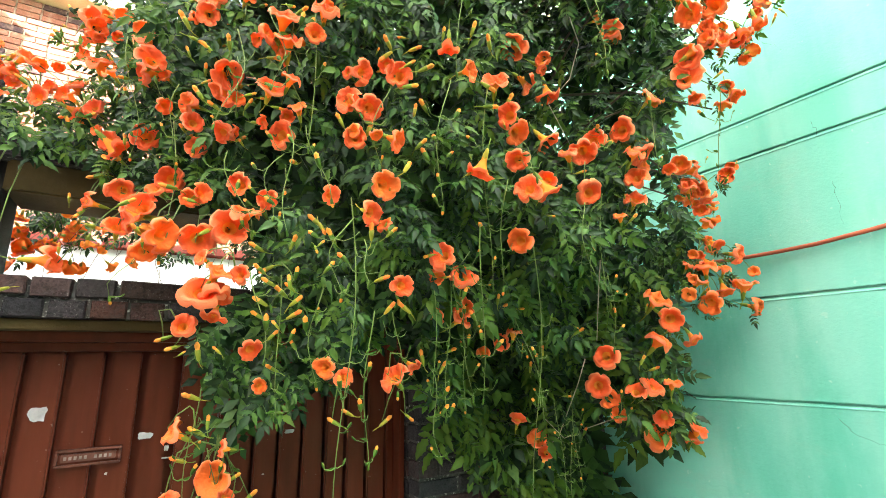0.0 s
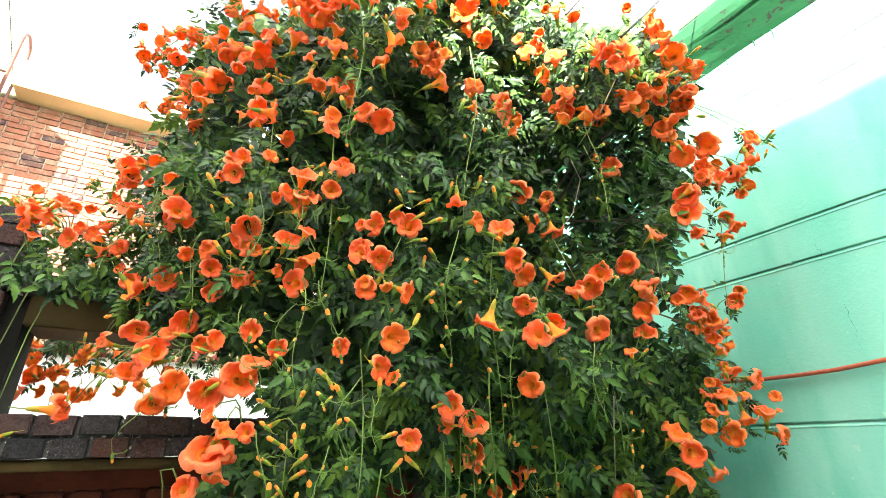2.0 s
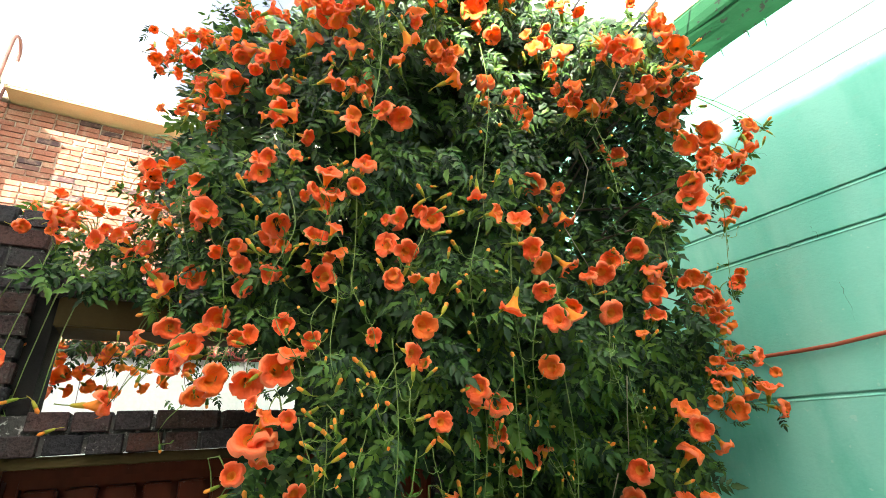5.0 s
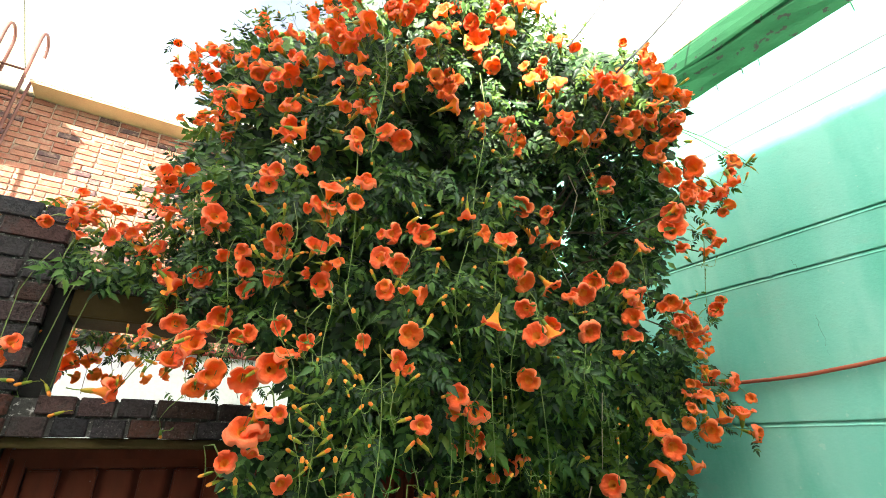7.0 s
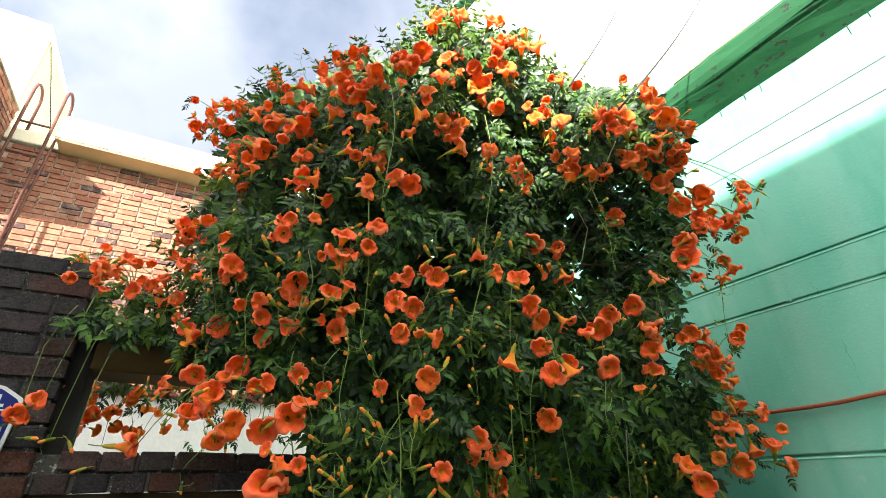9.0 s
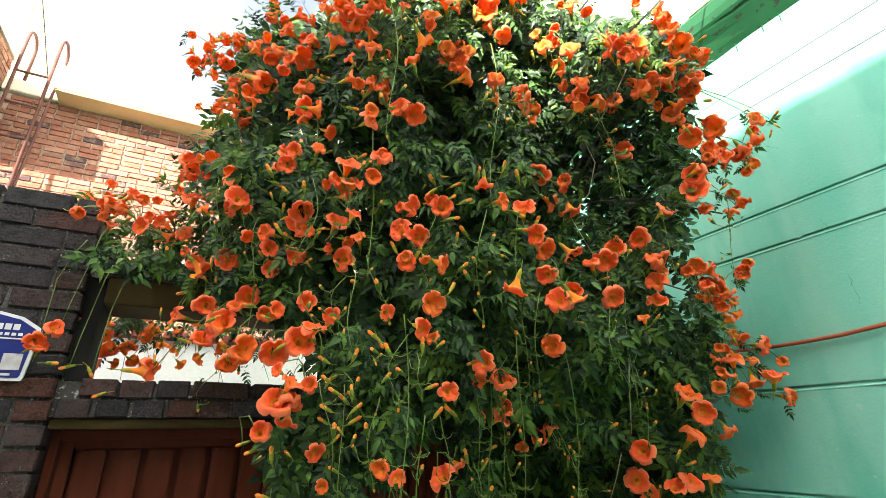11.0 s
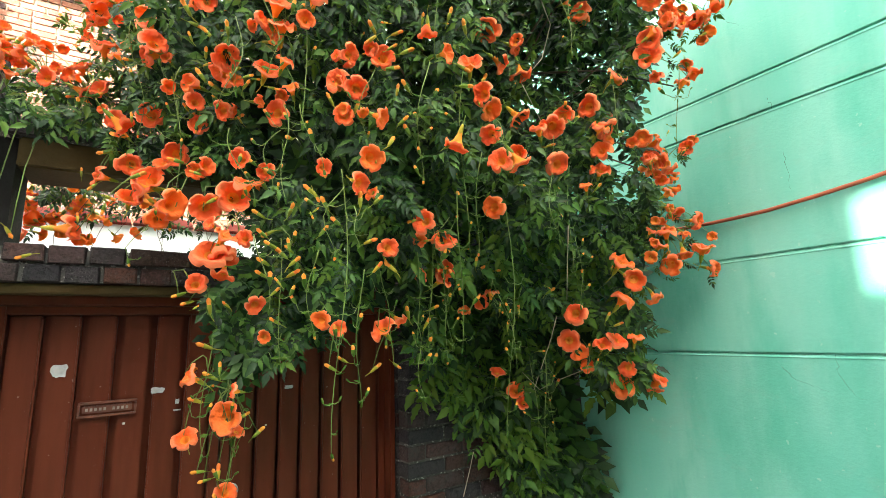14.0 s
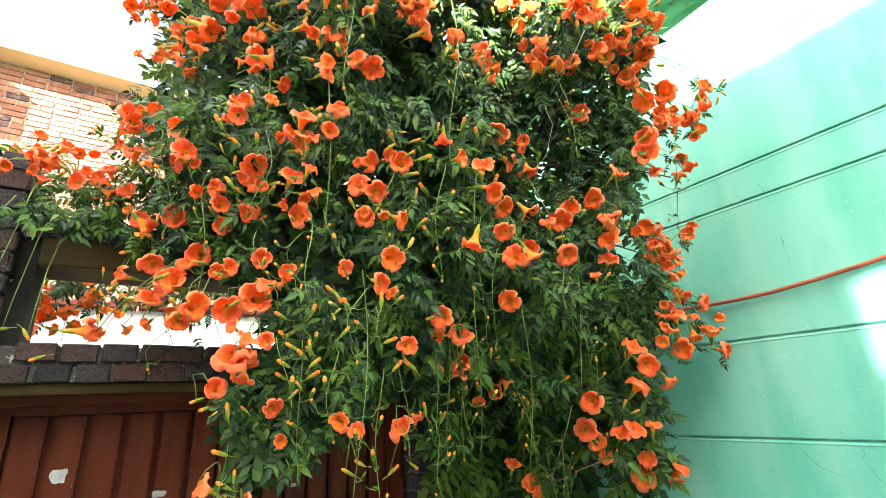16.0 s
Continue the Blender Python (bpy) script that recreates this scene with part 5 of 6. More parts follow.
def leaf_geometry(seed, pairs, size):
    """A pinnate leaf: stalk along +y, leaflets in pairs and one at the tip."""
    rng = random.Random(seed)
    P, F, base = [], [], 0
    length = size * (0.30 + 0.21 * pairs)

    def bend(t):
        return np.array([0.06 * length * math.sin(t * 2 + seed), t * length, -0.22 * length * t * t])

    def add(pts, faces):
        nonlocal base
        P.append(pts)
        F.extend(tuple(v + base for v in f) for f in faces)
        base += len(pts)

    for k in range(4):
        a, b = bend(k / 4), bend((k + 1) / 4)
        w = 0.018 * size
        add(np.array([a + (w, 0, 0), a - (w, 0, 0), b - (w, 0, 0), b + (w, 0, 0)]), [(0, 1, 2, 3)])
    spots = []
    for k in range(pairs):
        t = 0.28 + 0.62 * k / max(1, pairs - 1)
        for s in (1, -1):
            spots.append((t, s * rng.uniform(50, 72), rng.uniform(0.42, 0.55) * (1.0 - 0.12 * abs(k - pairs * 0.4))))
    spots.append((1.0, rng.uniform(-12, 12), 0.62))
    for t, ang, s in spots:
        pts, faces = leaflet(size * s, size * s * 0.50, rng.uniform(0.1, 0.5), rng.uniform(0.15, 0.7))
        m = np.array(Matrix.Rotation(radians(-ang), 3, "Z") @ Matrix.Rotation(radians(rng.uniform(-25, 25)), 3, "Y"))
        add(pts @ m.T + bend(t), faces)
    return np.concatenate(P), F


def coarse_leaf(seed, size):
    """A simpler pinnate leaf for the inside of the crown."""
    rng = random.Random(seed)
    P, F = [], []
    for k in range(7):
        t, side = 0.25 + 0.12 * k, 0 if k == 6 else (1 if k % 2 else -1)
        a = radians(side * rng.uniform(45, 75))
        ln, w = size * rng.uniform(0.45, 0.6), size * 0.15
        d = Vector((math.sin(a), math.cos(a), -0.25 * rng.random()))
        o = Vector((d.y, -d.x, 0.25)) * w
        b = Vector((0, t * size, -0.2 * t * t * size))
        n = len(P)
        P += [b, b + d * ln * 0.45 + o, b + d * ln, b + d * ln * 0.45 - Vector((o.x, o.y, -o.z))]
        F += [(n, n + 1, n + 2), (n, n + 2, n + 3)]
    return np.array([tuple(p) for p in P]), F


FINE = [leaf_geometry(100 + k, 3 + k % 2, 0.092 + 0.010 * (k % 3)) for k in range(6)]
COARSE = [coarse_leaf(200 + k, 0.10) for k in range(4)]
LEAVES = FINE + COARSE
LEAF_MESH = []
for pts, faces in FINE:
    me = bpy.data.meshes.new("leaf")
    me.from_pydata([tuple(p) for p in pts], [], faces)
    me.materials.append(MAT["leaf"])
    me.shade_smooth()
    LEAF_MESH.append(me)

# Outline of the leafy mass as it stands over the lane: bearing and height in degrees.
CROWN_TOP = [(-14.5, 14.0), (-13.7, 21.2), (-10.6, 22.5), (-6.8, 22.2), (-6.0, 25.4), (-7.0, 29.4), (-5.6, 33.7), (-5.0, 41.5), (-1.3, 46.4), (4.0, 48.9), (9.0, 51.2), (12.3, 53.5), (18.6, 53.6), (22.6, 55.7), (24.6, 58.5), (29.2, 58.6), (34.9, 56.9), (40.3, 55.4), (44.2, 53.3), (45.5, 50.6), (52.5, 48.2), (58.2, 46.4), (61.6, 43.9), (64.0, 40.3), (62.9, 36.2), (60.5, 33.4), (61.5, 30.0), (60.2, 23.9), (58.3, 19.2), (60.0, 13.5)]
CROWN_LOW = [(60.5, 9.7), (56.7, 4.6), (57.2, -7.6), (55.1, -12.2), (51.2, -10.6), (46.6, -7.5), (43.8, -11.2), (45.8, -16.3), (47.0, -24.0), (34.0, -24.0), (31.8, -15.8), (29.3, -9.5), (28.3, -7.0), (26.3, -3.9), (23.0, -1.8), (20.4, -4.4), (15.0, -9.1), (11.5, -9.5), (9.9, -11.1), (7.1, -9.2), (5.0, -3.0), (4.3, 2.0), (9.6, 5.9), (10.0, 9.7), (4.5, 12.4), (-0.5, 14.6), (-5.4, 15.8), (-11.3, 15.0)]
EDGE = np.array(CROWN_TOP + CROWN_LOW)
EDGE2 = np.roll(EDGE, -1, axis=0)


def bearing(p):
    v = p - STREET
    return math.degrees(math.atan2(v.x, v.y)), math.degrees(math.atan2(v.z, math.hypot(v.x, v.y)))


def within(az, el):
    crosses = ((EDGE[:, 1] > el) != (EDGE2[:, 1] > el))
    dy = np.where(EDGE2[:, 1] == EDGE[:, 1], 1e-6, EDGE2[:, 1] - EDGE[:, 1])
    xs = EDGE[:, 0] + (el - EDGE[:, 1]) * (EDGE2[:, 0] - EDGE[:, 0]) / dy
    return int((crosses & (az < xs)).sum()) % 2 == 1


def rim_gap(az, el):
    """Degrees from the nearest point of the outline."""
    d = EDGE2 - EDGE
    q = np.array((az, el)) - EDGE
    t = np.clip((q * d).sum(1) / (d * d).sum(1), 0, 1)
    return float(np.sqrt(((q - d * t[:, None]) ** 2).sum(1)).min())


def airy(p):
    """The loose outer sprays, where single stems stand free."""
    return not within(*bearing(p))


def bare(p):
    """The open slot over the gate."""
    return p.x < 0.22 and p.y > 1.5 and 1.93 < p.z < 2.2


def void(p):
    """Dark hollow under the arm of the vine."""
    return 0.26 < p.x < 0.46 and 2.04 < p.z < 2.30


def window(az, el):
    """Thin places through which the green wall shows."""
    return ((az - 45.0) / 1.2) ** 2 + ((el - 23.0) / 5.5) ** 2 < 1 or ((az - 54.5) / 2.6) ** 2 + ((el - 15.0) / 3.2) ** 2 < 1


def leaf_pose(p, rng, scale):
    out = (STREET - p).normalized()
    side = out.cross(Vector((0, 0, 1))).normalized()
    d = side * rng.uniform(-1, 1) + Vector((0, 0, 1)) * rng.uniform(-1.1, 0.15) + out * rng.uniform(-0.1, 0.4)
    d.normalize()
    nrm = Vector((0, 0, 1)) * rng.uniform(0.3, 1.2) + out * rng.uniform(0.4, 1.2) + side * rng.uniform(-0.5, 0.5)
    x = d.cross(nrm).normalized()
    nrm = x.cross(d)
    m = Matrix((x, d, nrm)).transposed().to_4x4()
    return Matrix.Translation(p - d * 0.04 * scale) @ m @ Matrix.Scale(scale, 4)


# how far the face of the vine stands from the lane, from its blooms and, low down, its clumps
face = [p for p, _ in anchors] + [Vector(c[:3]) for c in CLUMPS if c[2] < 1.7 and c[0] > 1.1]
dirs = np.array([(p - STREET).normalized() for p in face])
dist = np.array([(p - STREET).length for p in face])


def face_at(u):
    ang = np.arccos(np.clip(dirs @ np.array(u), -1, 1))
    k = np.argsort(ang)[:6]
    w = 1 / (ang[k] + 0.02) ** 2
    return float((dist[k] * w).sum() / w.sum()), float(ang[k[0]])


lrng = random.Random(21)
near, rest = [], []


def leafy(count, lo, hi, gaps, size, coarse, above=-24):
    """Scatter leaves between lo and hi metres behind the face of the vine."""
    done = tries = 0
    while done < count and tries < count * 12:
        tries += 1
        az = lrng.uniform(-15, 65)
        el = math.degrees(math.asin(lrng.uniform(math.sin(radians(above)), math.sin(radians(59)))))
        if not within(az + lrng.gauss(0, 0.7), el + lrng.gauss(0, 0.7)):
            continue
        a, e = radians(az), radians(el)
        u = Vector((math.sin(a) * math.cos(e), math.cos(a) * math.cos(e), math.sin(e)))
        rim = rim_gap(az, el)
        arm = az < 0 and el < 25
        if rim < (0.9 if arm else 2.2 if lrng.random() < 0.9 else 1.4):
            continue
        if window(az, el) and lrng.random() < (0.92 if coarse else 0.75):
            continue
        f, close = face_at(u)
        thin = 0.45 + 0.55 * min(1, rim / 5)
        p = STREET + u * (f + lo + (hi - lo) * lrng.random() * thin)
        if lo < 0.2 and close < 0.022 and p.z > 1.8 and lrng.random() < 0.7:
            p += u * 0.06
        if p.z < 2.36:
            p.y = min(p.y, 1.86 - 0.06 * lrng.random())
        if p.x > 2.12 or bare(p) or (lo < 0.2 and void(p)):
            continue
        if (arm and lo > 0.2) or (coarse and el < -4 and lrng.random() < 0.5):
            continue
        if not coarse and az < 32 and el > 33 and lrng.random() < 0.2:
            continue
        if az < 28 and el < 5 and lrng.random() < (0.65 if coarse else 0.35):
            continue
        if gaps and not arm and (el > -5 or az < 28) and noise.noise(p * 6.0) + 0.5 * noise.noise(p * 14.0) < gaps:
            continue
        sc = size * lrng.uniform(0.75, 1.25)
        low = az > 30 and el < 8
        if low:
            sc *= 1.65 if el < -7 else 1.2
        elif arm:
            sc *= 0.9
        # Larger share at rim, top and low right paints in brighter light.
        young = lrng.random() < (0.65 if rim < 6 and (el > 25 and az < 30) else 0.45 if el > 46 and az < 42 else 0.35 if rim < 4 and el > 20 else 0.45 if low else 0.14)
        m = leaf_pose(p, lrng, sc)
        k = len(FINE) + lrng.randrange(len(COARSE)) if coarse else lrng.randrange(len(FINE))
        if not coarse and not young and lo < 0.05 and len(near) < 300 and lrng.random() < 0.2:
            near.append((m, k))
        else:
            rest.append((m, k, young and not coarse))
        done += 1


leafy(1050, 0.02, 0.09, 0.16, 0.62, False)
leafy(1450, 0.09, 0.30, 0.10, 0.70, False)
leafy(4800, 0.32, 0.75, 0, 1.05, True)
leafy(900, 0.16, 0.45, 0, 0.95, True, 37)
# small leaves along the loose outer sprays
for p, w in anchors:
    if airy(p) and (p.x > 1.2 or p.z > 2.6):
        for k in range(3):
            q = p + Vector((lrng.gauss(0, 0.035), 0.02 + abs(lrng.gauss(0, 0.03)), lrng.gauss(0, 0.035)))
            if q.x < 2.12 and not bare(q):
                rest.append((leaf_pose(q, lrng, lrng.uniform(0.3, 0.5)), lrng.randrange(len(FINE)), lrng.random() < 0.4))
# leaves that hang on the yard side of the slot
for k in range(230):
    p = Vector((lrng.uniform(-0.42, 0.55), lrng.uniform(2.34, 2.6), 2.37 - abs(lrng.gauss(0, 0.11))))
    rest.append((leaf_pose(p, lrng, lrng.uniform(0.40, 0.66)), lrng.randrange(len(FINE)), False))
for m, k in near:
    under_vine(new("leaf", LEAF_MESH[k]), m)


def joined_leaves(name, items, mat, label):
    V, Fc, base = [], [], 0
    for m, k, _ in items:
        pts, faces = LEAVES[k]
        a = np.array(m)
        V.append(pts @ a[:3, :3].T + a[:3, 3])
        Fc.extend(tuple(v + base for v in f) for f in faces)
        base += len(pts)
    me = bpy.data.meshes.new(name)
    me.from_pydata([tuple(p) for p in np.concatenate(V)], [], Fc)
    me.materials.append(MAT[mat])
    me.shade_smooth()
    tagged(under_vine(new(name, me), Matrix.Identity(4)), label, "", "", "stuff")


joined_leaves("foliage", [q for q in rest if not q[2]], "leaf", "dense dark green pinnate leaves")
joined_leaves("young_foliage", [q for q in rest if q[2]], "young_lit_leaf", "yellow-green leaves, partly young growth, partly light put into the colour")

# ---- hanging shoots, stems and trunk ----
runners = [(Vector(q[:3]), Vector(q[3:])) for q in SHOOTS]
for k in range(70):
    p = Vector(vrng.choice(anchors)[0])
    if airy(p) or p.z > 2.95:
        continue
    p += Vector((vrng.gauss(0, 0.06), -0.01, vrng.gauss(0, 0.06)))
    q = p + Vector((vrng.uniform(-0.05, 0.05), vrng.uniform(-0.06, 0.0), -vrng.uniform(0.10, 0.34)))
    if not bare(q) and not airy(q):
        runners.append((p, q))


def little_bud(bm, p, d, ln):
    """A small closed bud on a stalk end: green calyx, orange tip on the ripe ones."""
    m = Matrix.Translation(p) @ aim(d, 0)
    rows = []
    for z, r in ((-0.05, 0.05), (0.2, 0.16), (0.55, 0.20), (0.62, 0.15), (0.85, 0.17), (1.0, 0.05)):
        rows.append([bm.verts.new(m @ Vector((r * ln * math.cos(1.257 * j), r * ln * math.sin(1.257 * j), z * ln))) for j in range(5)])
    ripe = ln > 0.021
    for k, (a, b) in enumerate(zip(rows, rows[1:])):
        for j in range(5):
            f = bm.faces.new((a[j], a[(j + 1) % 5], b[(j + 1) % 5], b[j]))
            f.smooth, f.material_index = True, 2 if ripe and k > 2 else 1
    bm.faces.new(rows[-1]).material_index = 2 if ripe else 1


def shoot(a, b):
    """A thin hanging stem with pairs of arched stalks that carry buds."""
    ln = (a - b).length
    n = max(5, int(ln / 0.025))
    ph, sway = vrng.uniform(0, 6.28), vrng.uniform(0.006, 0.026)
    path = [a.lerp(b, k / n) + Vector((sway * math.sin(5.0 * k / n + ph), 0.5 * sway * math.cos(4.0 * k / n + ph), 0)) for k in range(n + 1)]
    bm = bmesh.new()
    tube(bm, path, 0.0017 if ln > 0.35 else 0.0014, 5, 0.6)
    turn = vrng.uniform(0, 3.14)
    step = vrng.choice((2, 2, 3))
    for k in range(max(2, n // 3), n + 1, step):
        p = path[k]
        turn += 1.35
        reach = vrng.uniform(0.025, 0.06) * (1.1 - 0.5 * k / n)
        for sgn in (1, -1):
            if vrng.random() < 0.22:
                continue
            d = Vector((math.cos(turn) * sgn, math.sin(turn) * sgn * 0.7, 0))
            r = reach * vrng.uniform(0.7, 1.2)
            e = p + d * r + Vector((0, 0, r * vrng.uniform(-0.1, 0.6)))
            tube(bm, [p, p + d * r * 0.35 - Vector((0, 0, r * 0.10)), p + d * r * 0.75 + Vector((0, 0, r * 0.02)), e], 0.0011, 4, 0.8)
            if vrng.random() < 0.8:
                little_bud(bm, e, d * 0.5 + Vector((0, 0, vrng.uniform(0.3, 1.0))), vrng.choice((0.010, 0.013, 0.016, 0.024, 0.032)) * vrng.uniform(0.85, 1.15))
            pts, faces = leaflet(vrng.uniform(0.012, 0.026), vrng.uniform(0.006, 0.011), 0.3, 0.4)
            m = Matrix.Translation(p) @ aim(d + Vector((0, 0, vrng.uniform(-0.4, 0.6))), vrng.uniform(0, 6)) @ Matrix.Rotation(radians(90), 4, "X")
            vs = [bm.verts.new(m @ Vector(c)) for c in pts]
            for f in faces:
                bm.faces.new([vs[q] for q in f]).material_index = 1
    little_bud(bm, path[-1], Vector((vrng.uniform(-0.3, 0.3), 0, -1)), vrng.uniform(0.014, 0.024))
    bm.transform(Matrix.Translation(-VINE_BASE))
    part("hanging_shoot", bm, ["shoot", "young_lit_leaf", "bud"], vine)


for a, b in runners:
    shoot(a, b)


def stem(name, pts, r, mat, taper=0.7, label=""):
    bm = bmesh.new()
    tube(bm, pts, r, 8 if r > 0.01 else 5, taper)
    bm.transform(Matrix.Translation(-VINE_BASE))
    part(name, bm, mat, vine, label)


stem("trunk", [(1.55, 1.85, 0.0), (1.68, 1.88, 0.6), (1.72, 1.88, 1.1), (1.55, 1.84, 1.6), (1.30, 1.68, 2.1), (1.10, 1.62, 2.5), (0.85, 1.5, 2.8)], 0.035, "bark", 0.5, "grey-brown woody trunk")
for k in range(16):
    e = Vector(vrng.choice([q for q, _ in anchors if q.x > 0.3 and q.z > 2.15]))
    e.y += 0.08
    s = Vector((1.3, 1.68, 2.1)).lerp(Vector((0.85, 1.5, 2.8)), vrng.random())
    mid = s.lerp(e, 0.5) + Vector((0, 0.05, vrng.uniform(0, 0.15)))
    stem("branch", [s, s.lerp(mid, 0.5) + Vector((0, 0.02, 0.03)), mid, mid.lerp(e, 0.5) + Vector((0, 0, 0.04)), e], 0.008, "bark", 0.35)
# tangle of thin stems on the yard side of the slot
for k in range(30):
    a = Vector((vrng.uniform(-0.40, 0.40), vrng.uniform(2.32, 2.5), 2.38))
    b = a + Vector((vrng.uniform(-0.18, 0.18), vrng.uniform(-0.05, 0.08), -vrng.uniform(0.12, 0.40)))
    stem("hanging_stem", [a, a.lerp(b, 0.4) + Vector((vrng.uniform(-0.03, 0.03), 0, 0)), a.lerp(b, 0.75) + Vector((vrng.uniform(-0.03, 0.03), 0, 0)), b], 0.0016, "bark", 0.6)
# pale bare stems
for pts in BARE_STEMS:
    stem("bare_stem", pts, 0.0022, "dry_stem", 0.6, "pale dry bare stem")
# thin stems that carry the loose outer blooms
for p, q in sprigs:
    if (p - q).length > 0.035:
        stem("sprig", [p + Vector((0, 0.02, 0)), p.lerp(q, 0.5) + Vector((vrng.uniform(-0.015, 0.015), 0.015, 0.01)), q], 0.0018, "shoot", 0.6)
inner = [p for p, _ in anchors if not airy(p)]
for p, _ in anchors:
    if airy(p):
        q = min(inner, key=lambda c: (c - p).length)
        s = p + Vector((0.04, 0.05, 0.36)) if p.x < -0.2 and p.z < 2.2 else q + Vector((0, 0.04, 0))
        mid = s.lerp(p, 0.55) + Vector((vrng.uniform(-0.03, 0.03), 0.02, 0.05))
        stem("spray_stem", [s, s.lerp(mid, 0.5) + Vector((0, 0, 0.02)), mid, mid.lerp(p, 0.6) + Vector((0, 0.01, 0.01)), p + Vector((0, 0.02, 0))], 0.0022, "shoot", 0.6)

# ---- young twigs that stand out from the rim of the crown ----
trng = random.Random(91)


def twig(p, d, ln):
    """A thin twig with pairs of small leaflets and a bud at its tip."""
    bm = bmesh.new()
    side = d.cross(Vector((0.2, 1, 0.1))).normalized()
    bow = trng.uniform(-0.25, 0.25)
    path = [p + d * ln * k / 6 + side * (bow * ln * (k / 6) ** 2) for k in range(7)]
    tube(bm, path, 0.0014, 4, 0.5)
    for k in range(2, 7):
        for sgn in (1, -1):
            if trng.random() < 0.2:
                continue
            pts, faces = leaflet(trng.uniform(0.016, 0.030), trng.uniform(0.008, 0.013), 0.3, 0.4)
            way = d * 0.5 + side * sgn + Vector((0, 0, trng.uniform(-0.3, 0.4)))
            m = Matrix.Translation(path[k]) @ aim(way, trng.uniform(0, 6)) @ Matrix.Rotation(radians(90), 4, "X")
            vs = [bm.verts.new(m @ Vector(c)) for c in pts]
            for f in faces:
                bm.faces.new([vs[q] for q in f]).material_index = 1
    if trng.random() < 0.6:
        little_bud(bm, path[-1], d + Vector((0, 0, 0.5)), trng.uniform(0.016, 0.034))
    bm.transform(Matrix.Translation(-VINE_BASE))
    part("twig", bm, ["shoot", trng.choice(("leaf", "young_lit_leaf")), "bud"], vine)


count = 0
while count < 85:
    k = trng.randrange(len(CROWN_TOP) - 1)
    (a0, e0), (a1, e1) = CROWN_TOP[k], CROWN_TOP[k + 1]
    t = trng.random()
    az, el = a0 + (a1 - a0) * t, e0 + (e1 - e0) * t
    if el < 24 or trng.random() > math.hypot(a1 - a0, e1 - e0) / 7:
        continue
    az, el = az + (26 - az) * 0.06, el + (22 - el) * 0.06
    u = Vector((math.sin(radians(az)) * math.cos(radians(el)), math.cos(radians(az)) * math.cos(radians(el)), math.sin(radians(el))))
    p = STREET + u * (face_at(u)[0] + trng.uniform(0.0, 0.08))
    out = Vector((p.x - 0.8, 0, p.z - 2.4)).normalized()
    twig(p, (out + Vector((trng.uniform(-0.5, 0.5), trng.uniform(-0.4, 0.2), trng.uniform(-0.1, 0.6)))).normalized(), trng.uniform(0.06, 0.14))
    count += 1

# ---- bricks of the walls ----
brng = random.Random(77)
DARK = [piece_mesh("brick", "dark_brick", s) for s in range(5)]
RED = [piece_mesh("brick", "red_brick", 50 + s) for s in range(5)]


def brick(parent, off, meshes, x0, x1, y0, y1, z0, z1):
    ob = new("brick", brng.choice(meshes))
    ob.parent = parent
    j = 0.0018
    ob.matrix_basis = Matrix.Translation(Vector(((x0 + x1) / 2, (y0 + y1) / 2 + brng.uniform(-j, j) * 2.2, (z0 + z1) / 2 + brng.uniform(-j, j) * 0.7)) - off) @ Euler((brng.uniform(-0.02, 0.02), brng.uniform(-0.012, 0.012), brng.uniform(-0.012, 0.012))).to_matrix().to_4x4() @ Matrix.Diagonal(((x1 - x0) * brng.uniform(0.975, 1.015), y1 - y0, (z1 - z0) * brng.uniform(0.95, 1.05), 1))
    return ob


WO = Vector((0, WALL_Y, 0))
COURSE = 0.071


def courses(parent, off, meshes, x_in, x_out, z0, z1, y, length=0.19, joint=0.010, edge=True):
    """Running bond that starts flush at x_in and runs to x_out."""
    s = 1 if x_out > x_in else -1
    rows = int(round((z1 - z0) / COURSE))
    for r in range(rows):
        z = z0 + r * COURSE
        x = x_in
        first = 0.09 if r % 2 else length
        while (x_out - x) * s > 0.03:
            w = first if first else length
            if brng.random() < 0.15:
                w = 0.09
            w = min(w, abs(x_out - x))
            first = None
            a, b = sorted((x, x + s * w))
            brick(parent, off, meshes, a, b, y, y + 0.09, z, z + COURSE - joint)
            x += s * (w + joint)


# left pier, from the gate outwards, and the return into the gateway
courses(gate_wall, WO, DARK, GATE_L, -1.15, 1.032, 2.573, WALL_Y)
courses(gate_wall, WO, DARK, GATE_R, 2.17, 0.858, 2.40, WALL_Y)
for r in range(12):
    z = 0.992 + r * COURSE
    for k, (a, b) in enumerate(((2.05, 2.14), (2.15, 2.27)) if r % 2 else ((2.05, 2.24),)):
        brick(gate_wall, WO, DARK, GATE_L - 0.09, GATE_L - 0.004, a, b, z, z + 0.057)
        brick(gate_wall, WO, DARK, GATE_R + 0.004, GATE_R + 0.09, a, b, z, z + 0.057)
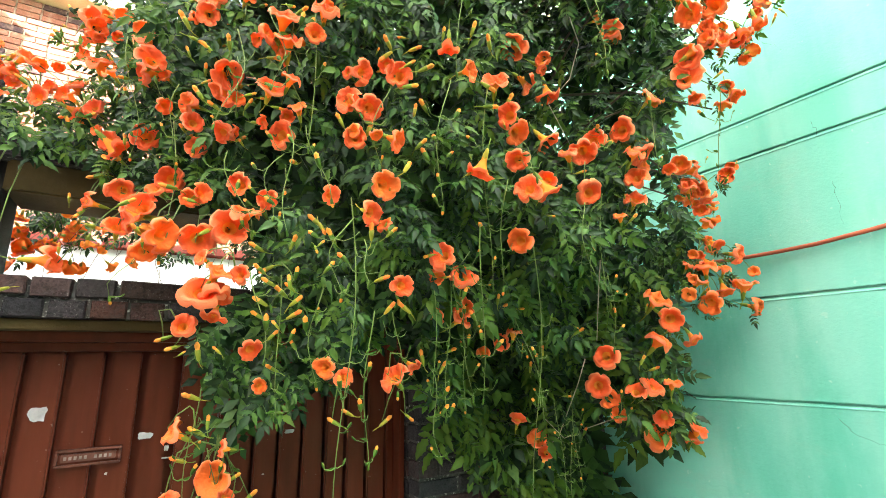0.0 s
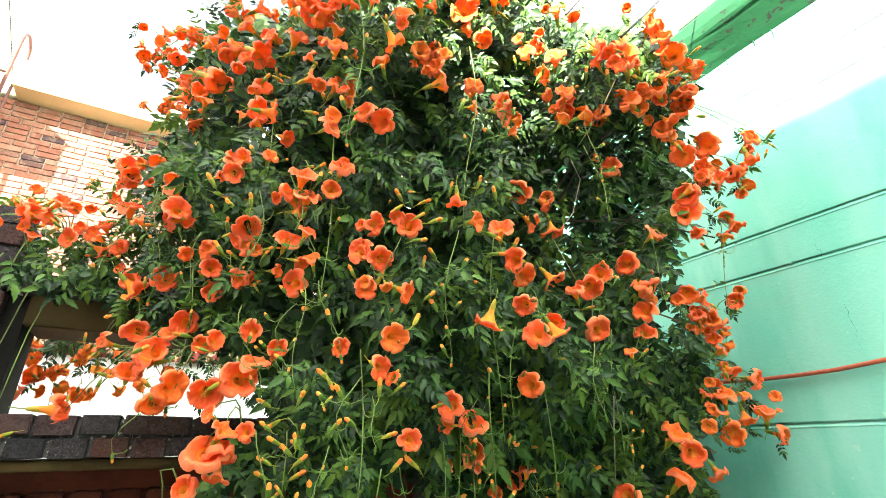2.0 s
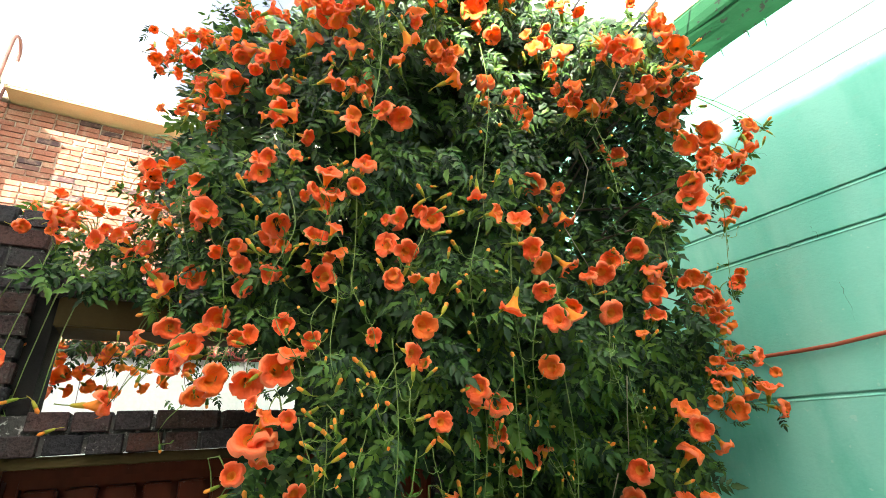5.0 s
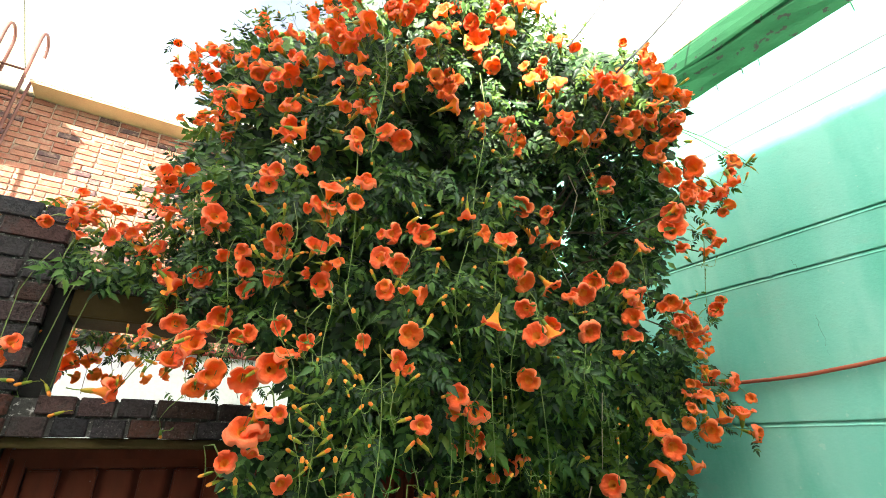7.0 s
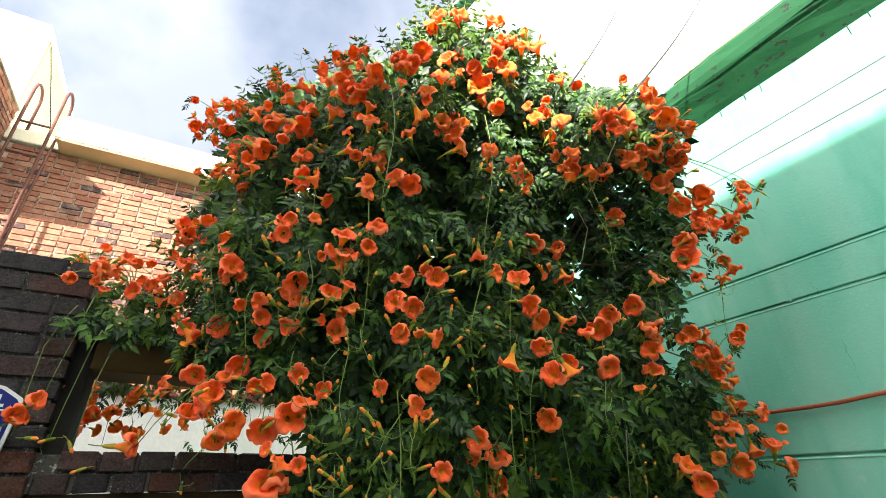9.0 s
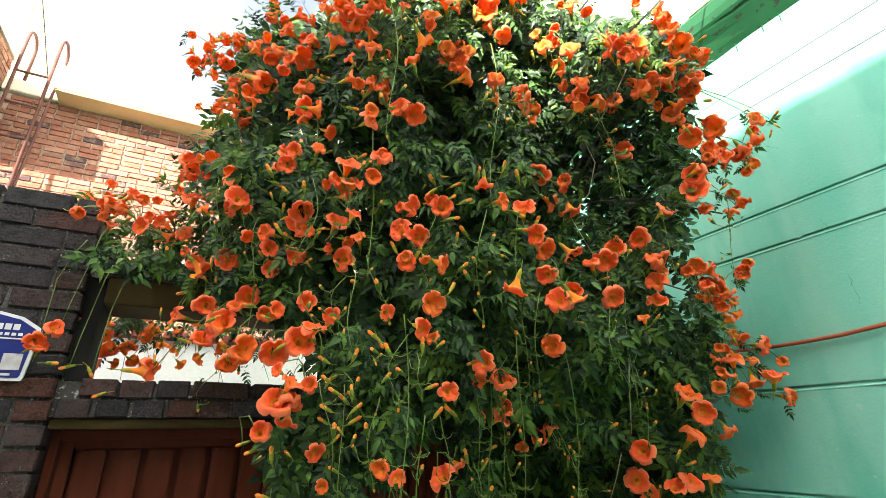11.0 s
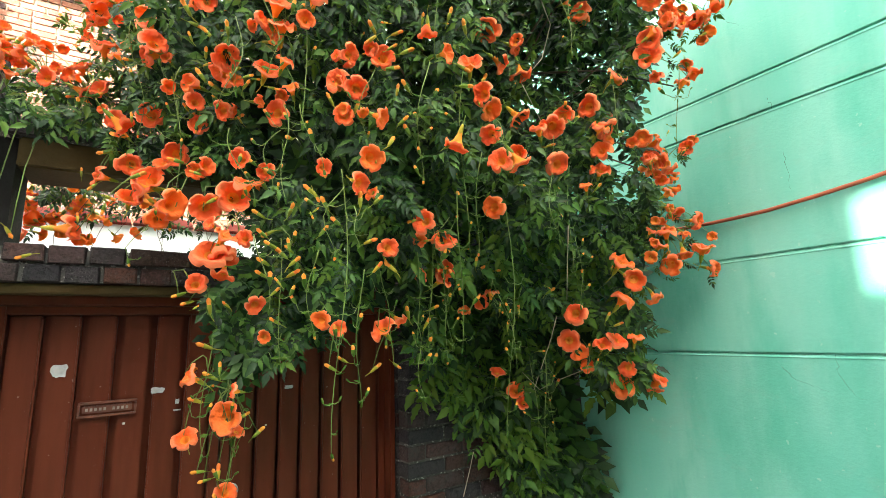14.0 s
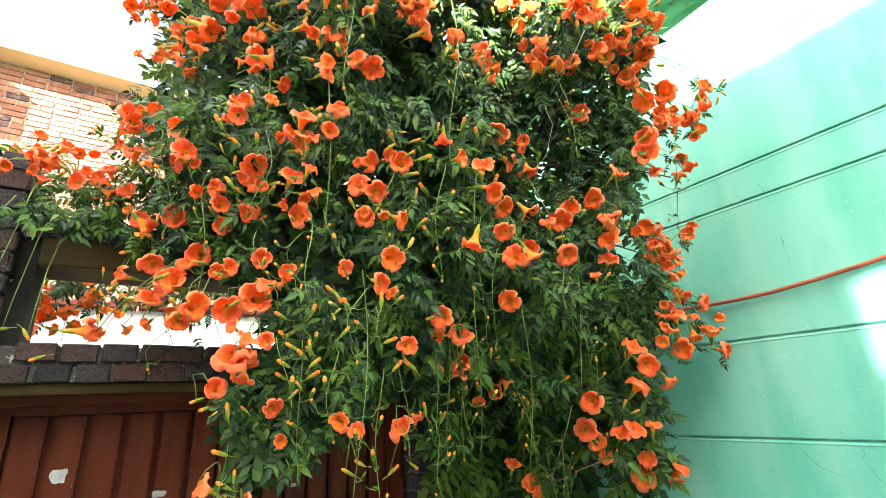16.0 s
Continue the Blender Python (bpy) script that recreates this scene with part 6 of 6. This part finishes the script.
# lintel: headers below, stretchers above
x = GATE_L + 0.01
while x < GATE_R - 0.02:
    brick(gate_wall, WO, DARK, x, min(x + 0.094, GATE_R), WALL_Y, WALL_Y + 0.19, 1.824, 1.880)
    x += 0.104
x = -0.37
while x < GATE_R - 0.02:
    w = brng.choice((0.10, 0.10, 0.19))
    brick(gate_wall, WO, DARK, x, min(x + w, GATE_R), WALL_Y, WALL_Y + 0.19, 1.890, 1.946)
    x += w + 0.01
# coping course over the beam
x = -0.40
while x < GATE_R - 0.02:
    w = brng.choice((0.09, 0.19, 0.19))
    brick(gate_wall, WO, DARK, x, min(x + w, GATE_R), WALL_Y, WALL_Y + 0.2, 2.310, 2.372)
    x += w + 0.01

FAR_COURSE = 0.058
FO = Vector((0, FAR_Y, 0))
count = 0
fv, ff, fbase = [], [], 0
rows = int((4.832 - 2.2) / FAR_COURSE)
for r in range(rows):
    z = 4.832 - (r + 1) * FAR_COURSE
    x = -2.06 + (0.0 if r % 2 else 0.088)
    while x < 0.9:
        w = 0.165 if brng.random() > 0.12 else 0.078
        if x < -0.25 and z > 3.4 and count < 300:
            brick(far, FO, RED, x, x + w, FAR_Y, FAR_Y + 0.09, z, z + 0.049)
            count += 1
        else:
            me = brng.choice(RED)
            co = np.array([v.co for v in me.vertices]) * (w, 0.09, 0.049) + (x + w / 2, 0.045, z + 0.0245)
            fv.append(co)
            ff.extend(tuple(i + fbase for i in p.vertices) for p in me.polygons)
            fbase += len(co)
        x += w + 0.011
# wing face
for r in range(19):
    z = 5.19 - (r + 1) * FAR_COURSE
    y = 4.115 + (0.088 if r % 2 else 0.0)
    while y < 4.99:
        w = min(0.165, 4.995 - y)
        if w > 0.04 and z > 4.80 - (y - 4.11) * 0.787 + 0.0:
            me = brng.choice(RED)
            co = np.array([v.co for v in me.vertices]) * (w, 0.09, 0.049)
            co = np.stack([-2.095 + co[:, 1], y + w / 2 + co[:, 0] - FAR_Y, z + 0.0245 + co[:, 2]], -1)
            fv.append(co)
            ff.extend(tuple(i + fbase for i in p.vertices) for p in me.polygons)
            fbase += len(co)
        y += w + 0.011
me = bpy.data.meshes.new("brickwork")
me.from_pydata([tuple(p) for p in np.concatenate(fv)], [], ff)
me.materials.append(MAT["red_brick"])
bw = new("brickwork", me)
bw.parent = far
tagged(bw, "more red bricks of the same wall", "", "", "stuff")
